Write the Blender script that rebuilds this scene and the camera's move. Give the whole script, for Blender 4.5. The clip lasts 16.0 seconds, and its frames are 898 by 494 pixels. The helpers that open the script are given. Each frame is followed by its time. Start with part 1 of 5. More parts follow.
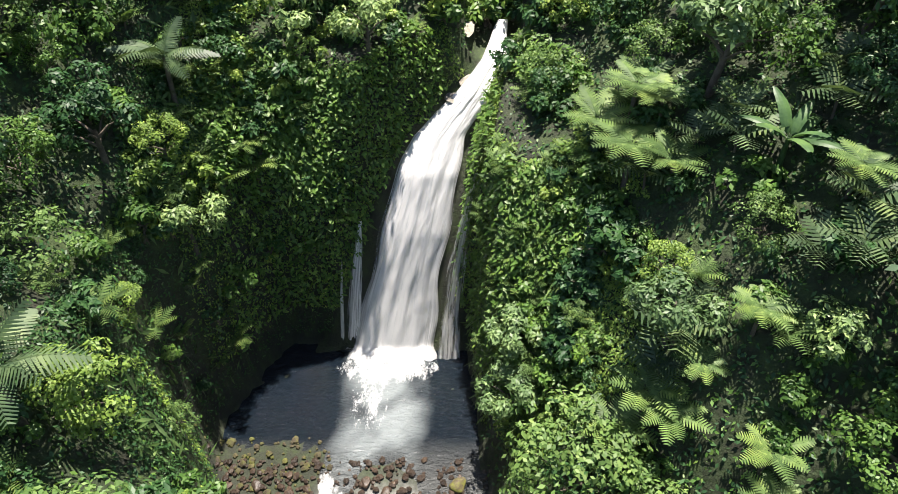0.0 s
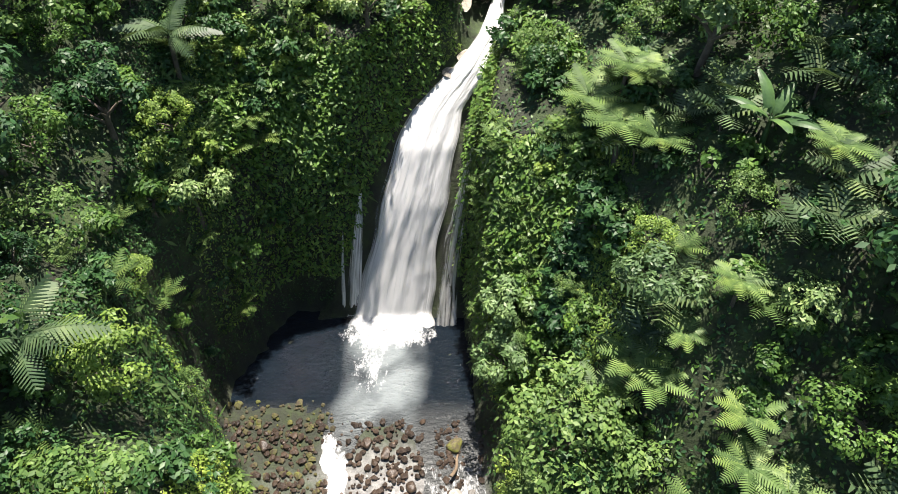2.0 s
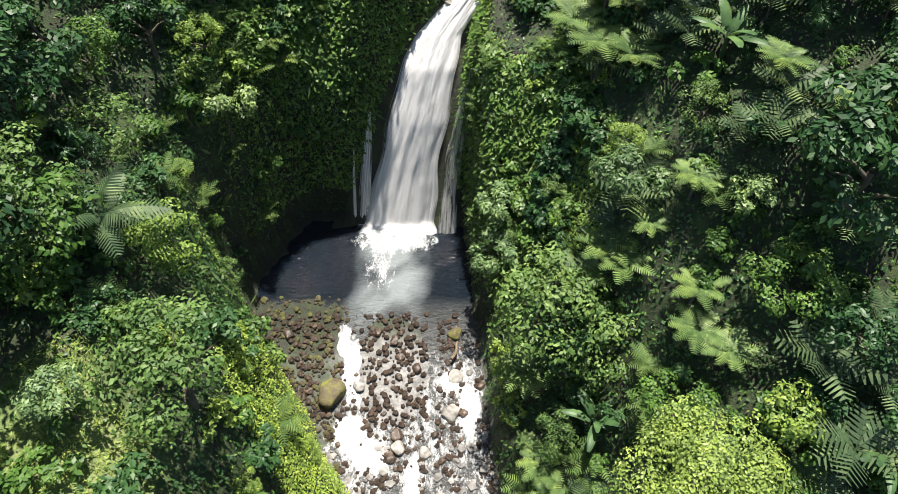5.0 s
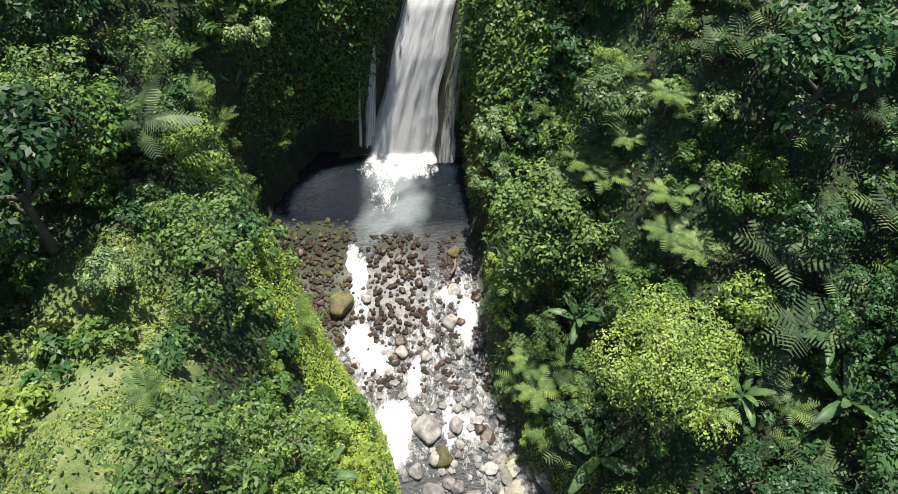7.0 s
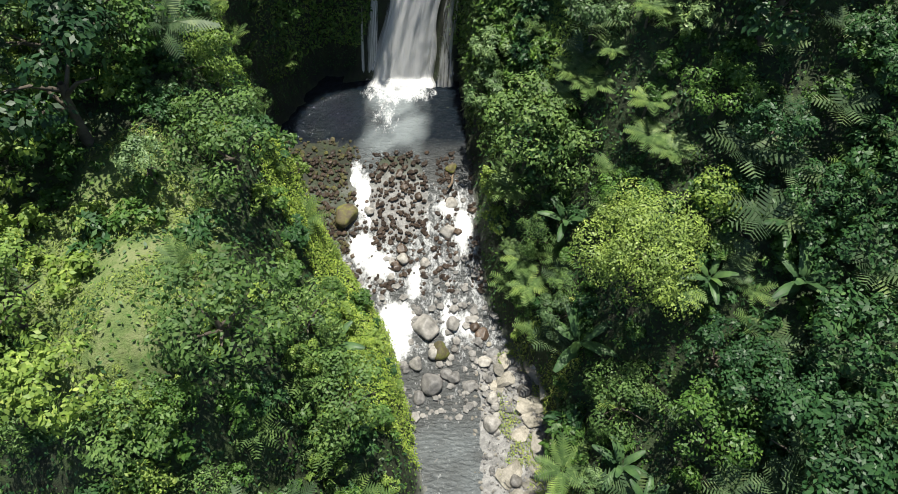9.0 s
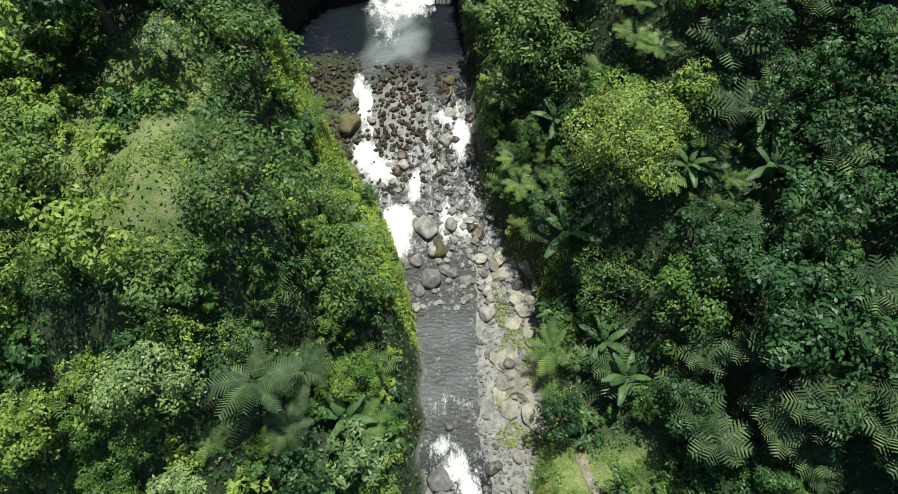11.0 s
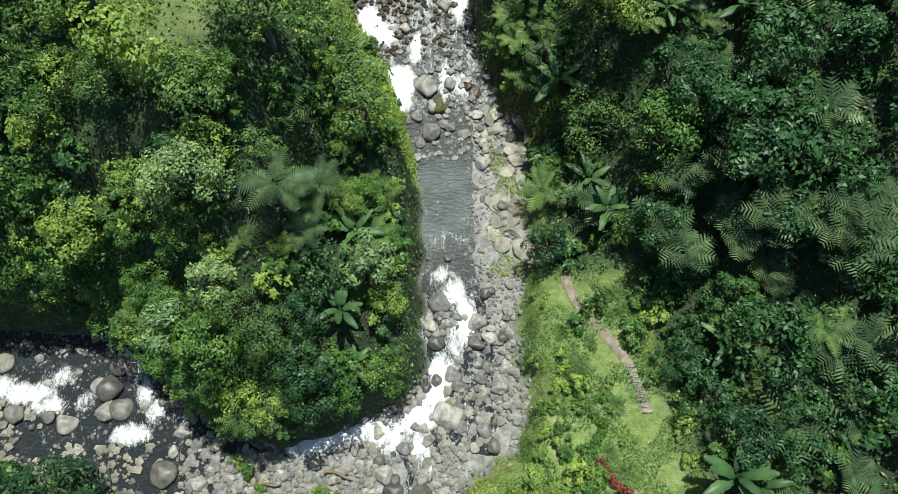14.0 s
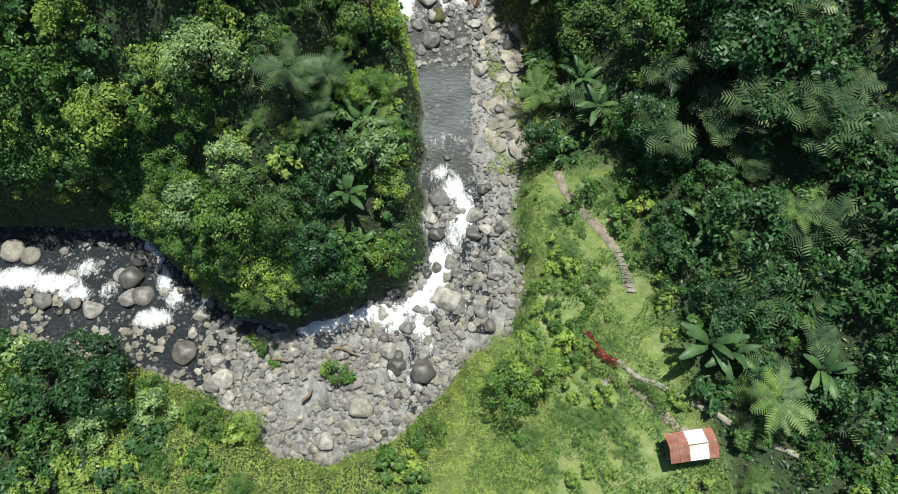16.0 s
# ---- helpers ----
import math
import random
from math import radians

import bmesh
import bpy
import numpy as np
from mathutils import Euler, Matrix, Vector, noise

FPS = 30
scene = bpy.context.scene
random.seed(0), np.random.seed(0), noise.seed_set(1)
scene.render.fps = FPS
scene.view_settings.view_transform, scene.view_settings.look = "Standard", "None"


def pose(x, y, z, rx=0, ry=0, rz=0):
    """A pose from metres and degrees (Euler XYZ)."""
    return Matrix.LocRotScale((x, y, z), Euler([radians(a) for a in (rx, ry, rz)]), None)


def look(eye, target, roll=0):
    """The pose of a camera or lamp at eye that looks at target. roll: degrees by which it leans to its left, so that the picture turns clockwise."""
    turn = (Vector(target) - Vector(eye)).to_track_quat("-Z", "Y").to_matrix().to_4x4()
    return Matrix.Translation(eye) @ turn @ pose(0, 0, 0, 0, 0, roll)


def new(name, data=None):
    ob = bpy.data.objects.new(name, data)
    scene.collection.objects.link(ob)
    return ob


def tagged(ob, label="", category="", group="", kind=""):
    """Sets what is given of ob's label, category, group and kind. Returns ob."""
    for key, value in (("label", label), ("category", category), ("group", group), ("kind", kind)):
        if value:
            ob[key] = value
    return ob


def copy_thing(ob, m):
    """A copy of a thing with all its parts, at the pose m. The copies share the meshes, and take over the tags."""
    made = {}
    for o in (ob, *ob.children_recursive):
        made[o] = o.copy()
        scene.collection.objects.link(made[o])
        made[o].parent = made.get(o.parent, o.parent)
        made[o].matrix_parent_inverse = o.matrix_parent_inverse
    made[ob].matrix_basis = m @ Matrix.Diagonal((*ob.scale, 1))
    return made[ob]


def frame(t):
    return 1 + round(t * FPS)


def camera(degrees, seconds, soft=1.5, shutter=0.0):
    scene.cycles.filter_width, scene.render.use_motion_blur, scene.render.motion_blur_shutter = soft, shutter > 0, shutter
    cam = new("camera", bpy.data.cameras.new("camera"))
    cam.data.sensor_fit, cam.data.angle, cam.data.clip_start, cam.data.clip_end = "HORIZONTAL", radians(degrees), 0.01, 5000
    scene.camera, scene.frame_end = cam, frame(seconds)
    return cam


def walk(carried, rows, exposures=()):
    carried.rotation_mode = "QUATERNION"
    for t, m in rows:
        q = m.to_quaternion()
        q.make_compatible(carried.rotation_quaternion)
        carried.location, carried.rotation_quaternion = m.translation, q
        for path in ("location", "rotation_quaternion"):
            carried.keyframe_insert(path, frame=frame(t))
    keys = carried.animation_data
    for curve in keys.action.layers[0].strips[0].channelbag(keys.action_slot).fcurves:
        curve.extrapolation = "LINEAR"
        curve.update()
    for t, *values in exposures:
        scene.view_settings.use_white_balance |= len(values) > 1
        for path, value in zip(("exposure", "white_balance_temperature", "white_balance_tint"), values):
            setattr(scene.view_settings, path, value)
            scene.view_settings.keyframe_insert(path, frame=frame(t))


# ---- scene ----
cam = camera(66.1, 16.0, soft=0.62)
METRES, EYE, TILT, LEAN, TURN = 40.0, 30.0, -42.0, 0.0, 0.0
ROWS = [
    (0.0, 0.0, 0.0, 0.0, -0.0, -0.0, -0.0),
    (0.5, 0.0013, -0.0047, 0.0035, 0.0, -0.73, -0.03),
    (1.0, 0.003, -0.0126, 0.0088, 0.01, -1.45, -0.05),
    (1.5, 0.0041, -0.0241, 0.0128, 0.01, -2.22, -0.06),
    (2.0, 0.0043, -0.0386, 0.0135, 0.0, -3.01, -0.07),
    (2.5, 0.0043, -0.0565, 0.0111, 0.02, -3.79, -0.06),
    (3.0, 0.004, -0.0776, 0.0061, 0.02, -4.61, -0.06),
    (3.5, 0.0037, -0.1017, -0.0011, 0.03, -5.4, -0.06),
    (4.0, 0.0032, -0.1286, -0.0099, 0.01, -6.21, -0.06),
    (6.5, 0.0037, -0.2763, -0.0772, 0.02, -10.17, -0.05),
    (7.0, 0.0057, -0.3078, -0.0921, 0.04, -10.96, -0.06),
    (7.5, 0.007, -0.3388, -0.1083, 0.02, -11.76, -0.06),
    (8.0, 0.0085, -0.3688, -0.126, 0.04, -12.57, -0.07),
    (10.5, 0.0113, -0.5092, -0.2333, -0.02, -16.75, -0.26),
    (11.0, 0.0116, -0.538, -0.2574, -0.04, -17.57, -0.26),
    (11.5, 0.0122, -0.5674, -0.2817, -0.03, -18.41, -0.3),
    (12.0, 0.0118, -0.5946, -0.3029, -0.08, -19.16, -0.29),
    (12.5, 0.0126, -0.6256, -0.3265, -0.05, -20.0, -0.29),
    (13.0, 0.0133, -0.6565, -0.3495, -0.04, -20.86, -0.31),
    (13.5, 0.0133, -0.6875, -0.3719, -0.05, -21.73, -0.34),
    (14.0, 0.0126, -0.7183, -0.3938, -0.1, -22.6, -0.38),
    (14.5, 0.0123, -0.7499, -0.4153, -0.11, -23.47, -0.4),
    (15.0, 0.0125, -0.7822, -0.4367, -0.12, -24.36, -0.42),
    (15.5, 0.0126, -0.816, -0.457, -0.12, -25.18, -0.43),
    (16.0, 0.0123, -0.8513, -0.4766, -0.15, -26.03, -0.47),
]
walk(cam, [(t, pose(0, 0, EYE, TILT, LEAN, TURN) @ pose(METRES * x, METRES * y, METRES * z, 90 + pitch, roll, yaw)) for t, x, y, z, yaw, pitch, roll in ROWS],
     [(0.0, 1.3, 6700, 14), (4.0, 1.18, 6680, 13), (7.0, 0.86, 6620, 11), (8.5, 0.66, 6550, 9), (11.5, 0.28, 6420, 1), (12.5, 0.26, 6350, -1), (14.0, 0.37, 6250, -1), (16.0, 0.36, 6350, 4)])

# ---- light ----
SUN_TO = Vector((0.06, 0.22, 0.97)).normalized()
world = bpy.data.worlds.new("world")
scene.world = world
world.use_nodes = True
_wn, _wl = world.node_tree.nodes, world.node_tree.links
_sky = _wn.new("ShaderNodeTexSky")
_sky.sky_type = "NISHITA"
_sky.sun_disc = False
_sky.sun_elevation = math.asin(SUN_TO.z)
_sky.sun_rotation = math.atan2(SUN_TO.x, SUN_TO.y)
_wl.new(_sky.outputs[0], _wn["Background"].inputs[0])
_wn["Background"].inputs[1].default_value = 0.075
sun = new("sun", bpy.data.lights.new("sun", "SUN"))
sun.data.energy, sun.data.angle, sun.data.color = 5.6, radians(0.6), (1.0, 0.95, 0.86)
sun.matrix_world = look(SUN_TO * 200, (0, 0, 0))


# ---- materials ----
def nodes_of(name):
    m = bpy.data.materials.new(name)
    m.use_nodes = True
    nt = m.node_tree
    nt.nodes.clear()
    out = nt.nodes.new("ShaderNodeOutputMaterial")
    return m, nt, out


def put(nt, kind, **values):
    n = nt.nodes.new(kind)
    for k, v in values.items():
        n.inputs[k.replace("_", " ")].default_value = v
    return n


def ramp(nt, source, stops):
    r = nt.nodes.new("ShaderNodeValToRGB")
    while len(r.color_ramp.elements) < len(stops):
        r.color_ramp.elements.new(0.5)
    for e, (p, c) in zip(r.color_ramp.elements, stops):
        e.position, e.color = p, (*c, 1)
    nt.links.new(source, r.inputs[0])
    return r.outputs[0]


def noise_tex(nt, scale, detail=4.0, rough=0.6, stretch=None, distortion=0.0):
    co = nt.nodes.new("ShaderNodeTexCoord").outputs["Object"]
    if stretch:
        mp = nt.nodes.new("ShaderNodeMapping")
        mp.inputs["Scale"].default_value = stretch
        nt.links.new(co, mp.inputs["Vector"])
        co = mp.outputs[0]
    n = put(nt, "ShaderNodeTexNoise", Scale=scale, Detail=detail, Roughness=rough, Distortion=distortion)
    nt.links.new(co, n.inputs["Vector"])
    return n.outputs["Fac"]


def mix_col(nt, fac, a, b, blend="MIX"):
    m = nt.nodes.new("ShaderNodeMix")
    m.data_type, m.blend_type = "RGBA", blend
    for v, i in ((fac, 0), (a, 6), (b, 7)):
        if hasattr(v, "is_output"):
            nt.links.new(v, m.inputs[i])
        else:
            m.inputs[i].default_value = v if i == 0 else (*v, 1)
    return m.outputs[2]


def bump(nt, height, strength, distance, shader):
    b = put(nt, "ShaderNodeBump", Strength=strength, Distance=distance)
    nt.links.new(height, b.inputs["Height"])
    nt.links.new(b.outputs[0], shader.inputs["Normal"])


def leaf_mat(name, dark, mid, light, rough=0.45, through_light=0.28):
    """Living leaves: colour differs from plant to plant and from leaf to leaf; some light passes through."""
    m, nt, out = nodes_of(name)
    geo = nt.nodes.new("ShaderNodeNewGeometry").outputs["Random Per Island"]
    obj = nt.nodes.new("ShaderNodeObjectInfo").outputs["Random"]
    soft_dark = [0.4 * a + 0.6 * b for a, b in zip(dark, mid)]
    soft_light = [0.5 * a + 0.5 * b for a, b in zip(light, mid)]
    leafc = ramp(nt, geo, [(0.0, soft_dark), (0.5, mid), (0.9, soft_light), (1.0, light)])
    clump = noise_tex(nt, 1.1, 3.0, 0.6)
    leafc = mix_col(nt, 1.0, leafc, ramp(nt, clump, [(0.34, (0.66, 0.72, 0.74)), (0.5, (1.0, 1.0, 1.0)), (0.66, (1.42, 1.34, 1.2))]), "MULTIPLY")
    plant = ramp(nt, obj, [(0.0, (0.55, 0.62, 0.62)), (0.35, (0.85, 0.9, 0.85)), (0.7, (1.0, 1.0, 1.0)), (1.0, (1.25, 1.18, 0.95))])
    col = mix_col(nt, 1.0, leafc, plant, "MULTIPLY")
    p = put(nt, "ShaderNodeBsdfPrincipled", Roughness=rough)
    p.inputs["Specular IOR Level"].default_value = 0.3
    nt.links.new(col, p.inputs["Base Color"])
    tr = nt.nodes.new("ShaderNodeBsdfTranslucent")
    warm = mix_col(nt, 1.0, col, (1.2, 1.2, 0.7), "MULTIPLY")
    nt.links.new(warm, tr.inputs["Color"])
    ms = put(nt, "ShaderNodeMixShader", Fac=through_light)
    nt.links.new(p.outputs[0], ms.inputs[1])
    nt.links.new(tr.outputs[0], ms.inputs[2])
    nt.links.new(ms.outputs[0], out.inputs[0])
    return m


def plain_mat(name, stops, scale, rough=0.8, bump_size=0.02, bump_scale=None, rnd=0.0, metal=0.0):
    """A mineral or wooden surface: noise-driven colour at two scales, with fine relief."""
    m, nt, out = nodes_of(name)
    big = noise_tex(nt, scale, 5.0, 0.65)
    fine = noise_tex(nt, bump_scale or scale * 9, 5.0, 0.7)
    col = ramp(nt, big, stops)
    col = mix_col(nt, 0.35, col, ramp(nt, fine, [(0.3, (0.45, 0.45, 0.45)), (0.7, (1.0, 1.0, 1.0))]), "MULTIPLY")
    if rnd:
        obj = nt.nodes.new("ShaderNodeObjectInfo").outputs["Random"]
        col = mix_col(nt, rnd, col, ramp(nt, obj, [(0.0, (0.35, 0.35, 0.36)), (0.5, (0.8, 0.78, 0.75)), (1.0, (1.4, 1.35, 1.25))]), "MULTIPLY")
        isl = nt.nodes.new("ShaderNodeNewGeometry").outputs["Random Per Island"]
        col = mix_col(nt, rnd, col, ramp(nt, isl, [(0.0, (0.5, 0.5, 0.5)), (1.0, (1.3, 1.27, 1.22))]), "MULTIPLY")
    p = put(nt, "ShaderNodeBsdfPrincipled", Roughness=rough, Metallic=metal)
    nt.links.new(col, p.inputs["Base Color"])
    bump(nt, fine, 0.8, bump_size, p)
    nt.links.new(p.outputs[0], out.inputs[0])
    return m


def ground_mat():
    """Forest floor, turning to bare wet rock and gravel in the bed, to lawn in the garden, and to dark mossy cliff rock
    that also paints the hollow's shade.
    """
    m, nt, out = nodes_of("ground")
    soil = ramp(nt, noise_tex(nt, 0.9, 6.0, 0.7), [(0.3, (0.016, 0.013, 0.008)), (0.5, (0.02, 0.035, 0.01)), (0.7, (0.045, 0.075, 0.018))])
    lawn = ramp(nt, noise_tex(nt, 0.7, 7.0, 0.75), [(0.32, (0.05, 0.10, 0.024)), (0.48, (0.14, 0.20, 0.055)), (0.62, (0.23, 0.26, 0.11))])
    rock = ramp(nt, noise_tex(nt, 1.6, 6.0, 0.7), [(0.3, (0.08, 0.08, 0.078)), (0.5, (0.20, 0.198, 0.192)), (0.75, (0.38, 0.375, 0.36))])
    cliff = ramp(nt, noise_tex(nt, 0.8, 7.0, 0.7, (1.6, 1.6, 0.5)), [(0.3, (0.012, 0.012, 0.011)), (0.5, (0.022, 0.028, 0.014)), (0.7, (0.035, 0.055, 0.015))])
    a = nt.nodes.new("ShaderNodeVertexColor")
    a.layer_name = "zone"
    sep = nt.nodes.new("ShaderNodeSeparateColor")
    nt.links.new(a.outputs[0], sep.inputs[0])
    col = mix_col(nt, sep.outputs[0], soil, rock)
    col = mix_col(nt, sep.outputs[1], col, lawn)
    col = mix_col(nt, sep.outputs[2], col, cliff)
    p = put(nt, "ShaderNodeBsdfPrincipled", Roughness=0.8)
    nt.links.new(col, p.inputs["Base Color"])
    bump(nt, noise_tex(nt, 3.5, 7.0, 0.7), 1.0, 0.15, p)
    nt.links.new(p.outputs[0], out.inputs[0])
    return m


def water_mat():
    """Clear shallow stream water with rippled gloss; foam where the bed drops or stones break it, and for painted
    glitter.
    """
    m, nt, out = nodes_of("river_water")
    a = nt.nodes.new("ShaderNodeVertexColor")
    a.layer_name = "foam"
    sep = nt.nodes.new("ShaderNodeSeparateColor")
    nt.links.new(a.outputs[0], sep.inputs[0])
    n1 = noise_tex(nt, 1.1, 6.0, 0.75, (1.5, 0.8, 1.0), 0.6)
    n2 = noise_tex(nt, 4.5, 6.0, 0.75, (1.5, 0.8, 1.0), 0.8)
    add = nt.nodes.new("ShaderNodeMath")
    add.operation = "MULTIPLY_ADD"
    nt.links.new(n1, add.inputs[0])
    add.inputs[1].default_value = 1.5
    nt.links.new(sep.outputs[0], add.inputs[2])
    add2 = nt.nodes.new("ShaderNodeMath")
    add2.operation = "MULTIPLY_ADD"
    nt.links.new(n2, add2.inputs[0])
    add2.inputs[1].default_value = 1.2
    nt.links.new(add.outputs[0], add2.inputs[2])
    rng_map = nt.nodes.new("ShaderNodeMapRange")
    nt.links.new(add2.outputs[0], rng_map.inputs[0])
    rng_map.inputs["From Min"].default_value, rng_map.inputs["From Max"].default_value = 1.48, 2.02
    fac = rng_map.outputs[0]
    deep = mix_col(nt, sep.outputs[1], (0.10, 0.105, 0.105), (0.005, 0.009, 0.014))
    # Aerated pool water, and the sky sheen painted on the calm stretch.
    deep = mix_col(nt, sep.outputs[2], deep, (0.22, 0.25, 0.26))
    w = put(nt, "ShaderNodeBsdfPrincipled", Roughness=0.2)
    w.inputs["IOR"].default_value = 1.33
    nt.links.new(deep, w.inputs["Base Color"])
    rip = noise_tex(nt, 2.6, 5.0, 0.62, (0.7, 1.6, 1.0), 0.8)
    calm = nt.nodes.new("ShaderNodeMapRange")
    nt.links.new(sep.outputs[1], calm.inputs[0])
    calm.inputs["To Min"].default_value, calm.inputs["To Max"].default_value = 1.0, 0.6
    bump(nt, rip, 1.0, 0.5, w)
    gloss = nt.nodes.new("ShaderNodeMapRange")
    nt.links.new(sep.outputs[1], gloss.inputs[0])
    gloss.inputs["To Min"].default_value, gloss.inputs["To Max"].default_value = 0.3, 0.09
    nt.links.new(gloss.outputs[0], w.inputs["Roughness"])
    nt.links.new(calm.outputs[0], w.inputs["Normal"].links[0].from_node.inputs["Strength"])
    f = put(nt, "ShaderNodeBsdfPrincipled", Roughness=0.7)
    f.inputs["Base Color"].default_value = (0.82, 0.84, 0.85, 1)
    bump(nt, n2, 0.9, 0.12, f)
    ms = nt.nodes.new("ShaderNodeMixShader")
    nt.links.new(fac, ms.inputs[0])
    nt.links.new(w.outputs[0], ms.inputs[1])
    nt.links.new(f.outputs[0], ms.inputs[2])
    nt.links.new(ms.outputs[0], out.inputs[0])
    return m


def fall_mat(name, density, streak):
    """Aerated falling water: white strands with gaps between them."""
    m, nt, out = nodes_of(name)
    uv = nt.nodes.new("ShaderNodeUVMap").outputs[0]

    def streaks(sx, sy, detail):
        mp = nt.nodes.new("ShaderNodeMapping")
        mp.inputs["Scale"].default_value = (sx, sy, 1)
        nt.links.new(uv, mp.inputs["Vector"])
        n = put(nt, "ShaderNodeTexNoise", Scale=1.0, Detail=detail, Roughness=0.62, Distortion=0.5)
        nt.links.new(mp.outputs[0], n.inputs["Vector"])
        return n.outputs["Fac"]
    a, b = streaks(streak, 3.2, 6.0), streaks(streak * 1.3, 13.0, 7.0)
    att = nt.nodes.new("ShaderNodeVertexColor")
    att.layer_name = "foam"
    sep = nt.nodes.new("ShaderNodeSeparateColor")
    nt.links.new(att.outputs[0], sep.inputs[0])
    sm = nt.nodes.new("ShaderNodeMath")
    sm.operation = "ADD"
    nt.links.new(a, sm.inputs[0])
    nt.links.new(sep.outputs[0], sm.inputs[1])
    alpha = ramp(nt, sm.outputs[0], [(max(0.0, 0.62 - density), (0, 0, 0)), (min(1.0, 0.95 - density), (1, 1, 1))])
    col = ramp(nt, b, [(0.32, (0.74, 0.77, 0.78)), (0.45, (0.93, 0.94, 0.94)), (0.6, (0.97, 0.97, 0.97))])
    p = put(nt, "ShaderNodeBsdfPrincipled", Roughness=0.6)
    nt.links.new(col, p.inputs["Base Color"])
    bump(nt, b, 0.6, 0.10, p)
    tl = nt.nodes.new("ShaderNodeBsdfTranslucent")
    nt.links.new(col, tl.inputs[0])
    mt = put(nt, "ShaderNodeMixShader", Fac=0.4)
    nt.links.new(p.outputs[0], mt.inputs[1])
    nt.links.new(tl.outputs[0], mt.inputs[2])
    t = nt.nodes.new("ShaderNodeBsdfTransparent")
    ms = nt.nodes.new("ShaderNodeMixShader")
    nt.links.new(alpha, ms.inputs[0])
    nt.links.new(t.outputs[0], ms.inputs[1])
    nt.links.new(mt.outputs[0], ms.inputs[2])
    nt.links.new(ms.outputs[0], out.inputs[0])
    return m


LEAF_MID = leaf_mat("leaf_mid_green", (0.038, 0.100, 0.023), (0.076, 0.158, 0.033), (0.150, 0.239, 0.058))
LEAF_DARK = leaf_mat("leaf_dark_green", (0.014, 0.048, 0.019), (0.029, 0.081, 0.027), (0.060, 0.123, 0.045), 0.45, 0.2)
LEAF_LIME = leaf_mat("leaf_yellow_green", (0.095, 0.17, 0.034), (0.18, 0.275, 0.056), (0.32, 0.40, 0.115), 0.5, 0.33)
LEAF_PALE = leaf_mat("leaf_pale_grey_green", (0.068, 0.120, 0.043), (0.140, 0.224, 0.087), (0.279, 0.374, 0.181), 0.45, 0.25)
LEAF_DOME = leaf_mat("leaf_pale_olive", (0.10, 0.16, 0.04), (0.155, 0.235, 0.06), (0.25, 0.34, 0.11), 0.45, 0.25)
LEAF_OLIVE = leaf_mat("leaf_olive", (0.050, 0.102, 0.029), (0.095, 0.172, 0.045), (0.181, 0.260, 0.087), 0.55, 0.25)
FERN = leaf_mat("fern_green", (0.055, 0.105, 0.03), (0.10, 0.165, 0.05), (0.17, 0.24, 0.09), 0.55, 0.2)
PALM = leaf_mat("palm_grey_green", (0.04, 0.075, 0.036), (0.07, 0.115, 0.055), (0.12, 0.165, 0.09), 0.5, 0.15)
BANANA = leaf_mat("banana_green", (0.035, 0.085, 0.03), (0.062, 0.125, 0.048), (0.11, 0.18, 0.085), 0.45, 0.25)
GRASS = leaf_mat("grass_green", (0.11, 0.165, 0.03), (0.20, 0.265, 0.06), (0.33, 0.37, 0.13), 0.55, 0.3)
FLOWER = leaf_mat("red_flowering_leaf", (0.08, 0.02, 0.02), (0.22, 0.03, 0.03), (0.35, 0.12, 0.10), 0.5, 0.2)
BARK = plain_mat("bark", [(0.3, (0.05, 0.04, 0.03)), (0.7, (0.14, 0.12, 0.09))], 4.0, 0.9, 0.02)
ROCK = plain_mat("river_rock", [(0.3, (0.15, 0.149, 0.147)), (0.52, (0.32, 0.318, 0.312)), (0.75, (0.50, 0.495, 0.485))], 1.4, 0.55, 0.03, 7.0, 0.8)
DARK_ROCK = plain_mat("dark_grey_rock", [(0.3, (0.05, 0.049, 0.047)), (0.52, (0.11, 0.107, 0.103)), (0.75, (0.20, 0.195, 0.19))], 1.4, 0.45, 0.03, 7.0, 0.6)
WET_ROCK = plain_mat("wet_dark_rock", [(0.3, (0.032, 0.024, 0.019)), (0.55, (0.085, 0.06, 0.044)), (0.8, (0.19, 0.145, 0.11))], 1.4, 0.42, 0.03, 7.0, 0.7)
MOSS_ROCK = plain_mat("mossy_rock", [(0.35, (0.07, 0.055, 0.04)), (0.5, (0.10, 0.09, 0.04)), (0.62, (0.13, 0.14, 0.03))], 1.8, 0.75, 0.04, 7.0, 0.5)
PALE_ROCK = plain_mat("pale_weathered_rock", [(0.3, (0.14, 0.135, 0.11)), (0.5, (0.26, 0.248, 0.215)), (0.8, (0.42, 0.40, 0.36))], 1.8, 0.8, 0.03, 7.0, 0.55)
PATH = plain_mat("trodden_path", [(0.3, (0.14, 0.11, 0.08)), (0.7, (0.33, 0.29, 0.23))], 2.0, 0.95, 0.02)
RUST = plain_mat("rusty_roof_sheet", [(0.3, (0.22, 0.075, 0.05)), (0.55, (0.36, 0.17, 0.13)), (0.8, (0.5, 0.33, 0.28))], 1.6, 0.6, 0.004, 20.0, 0.25)
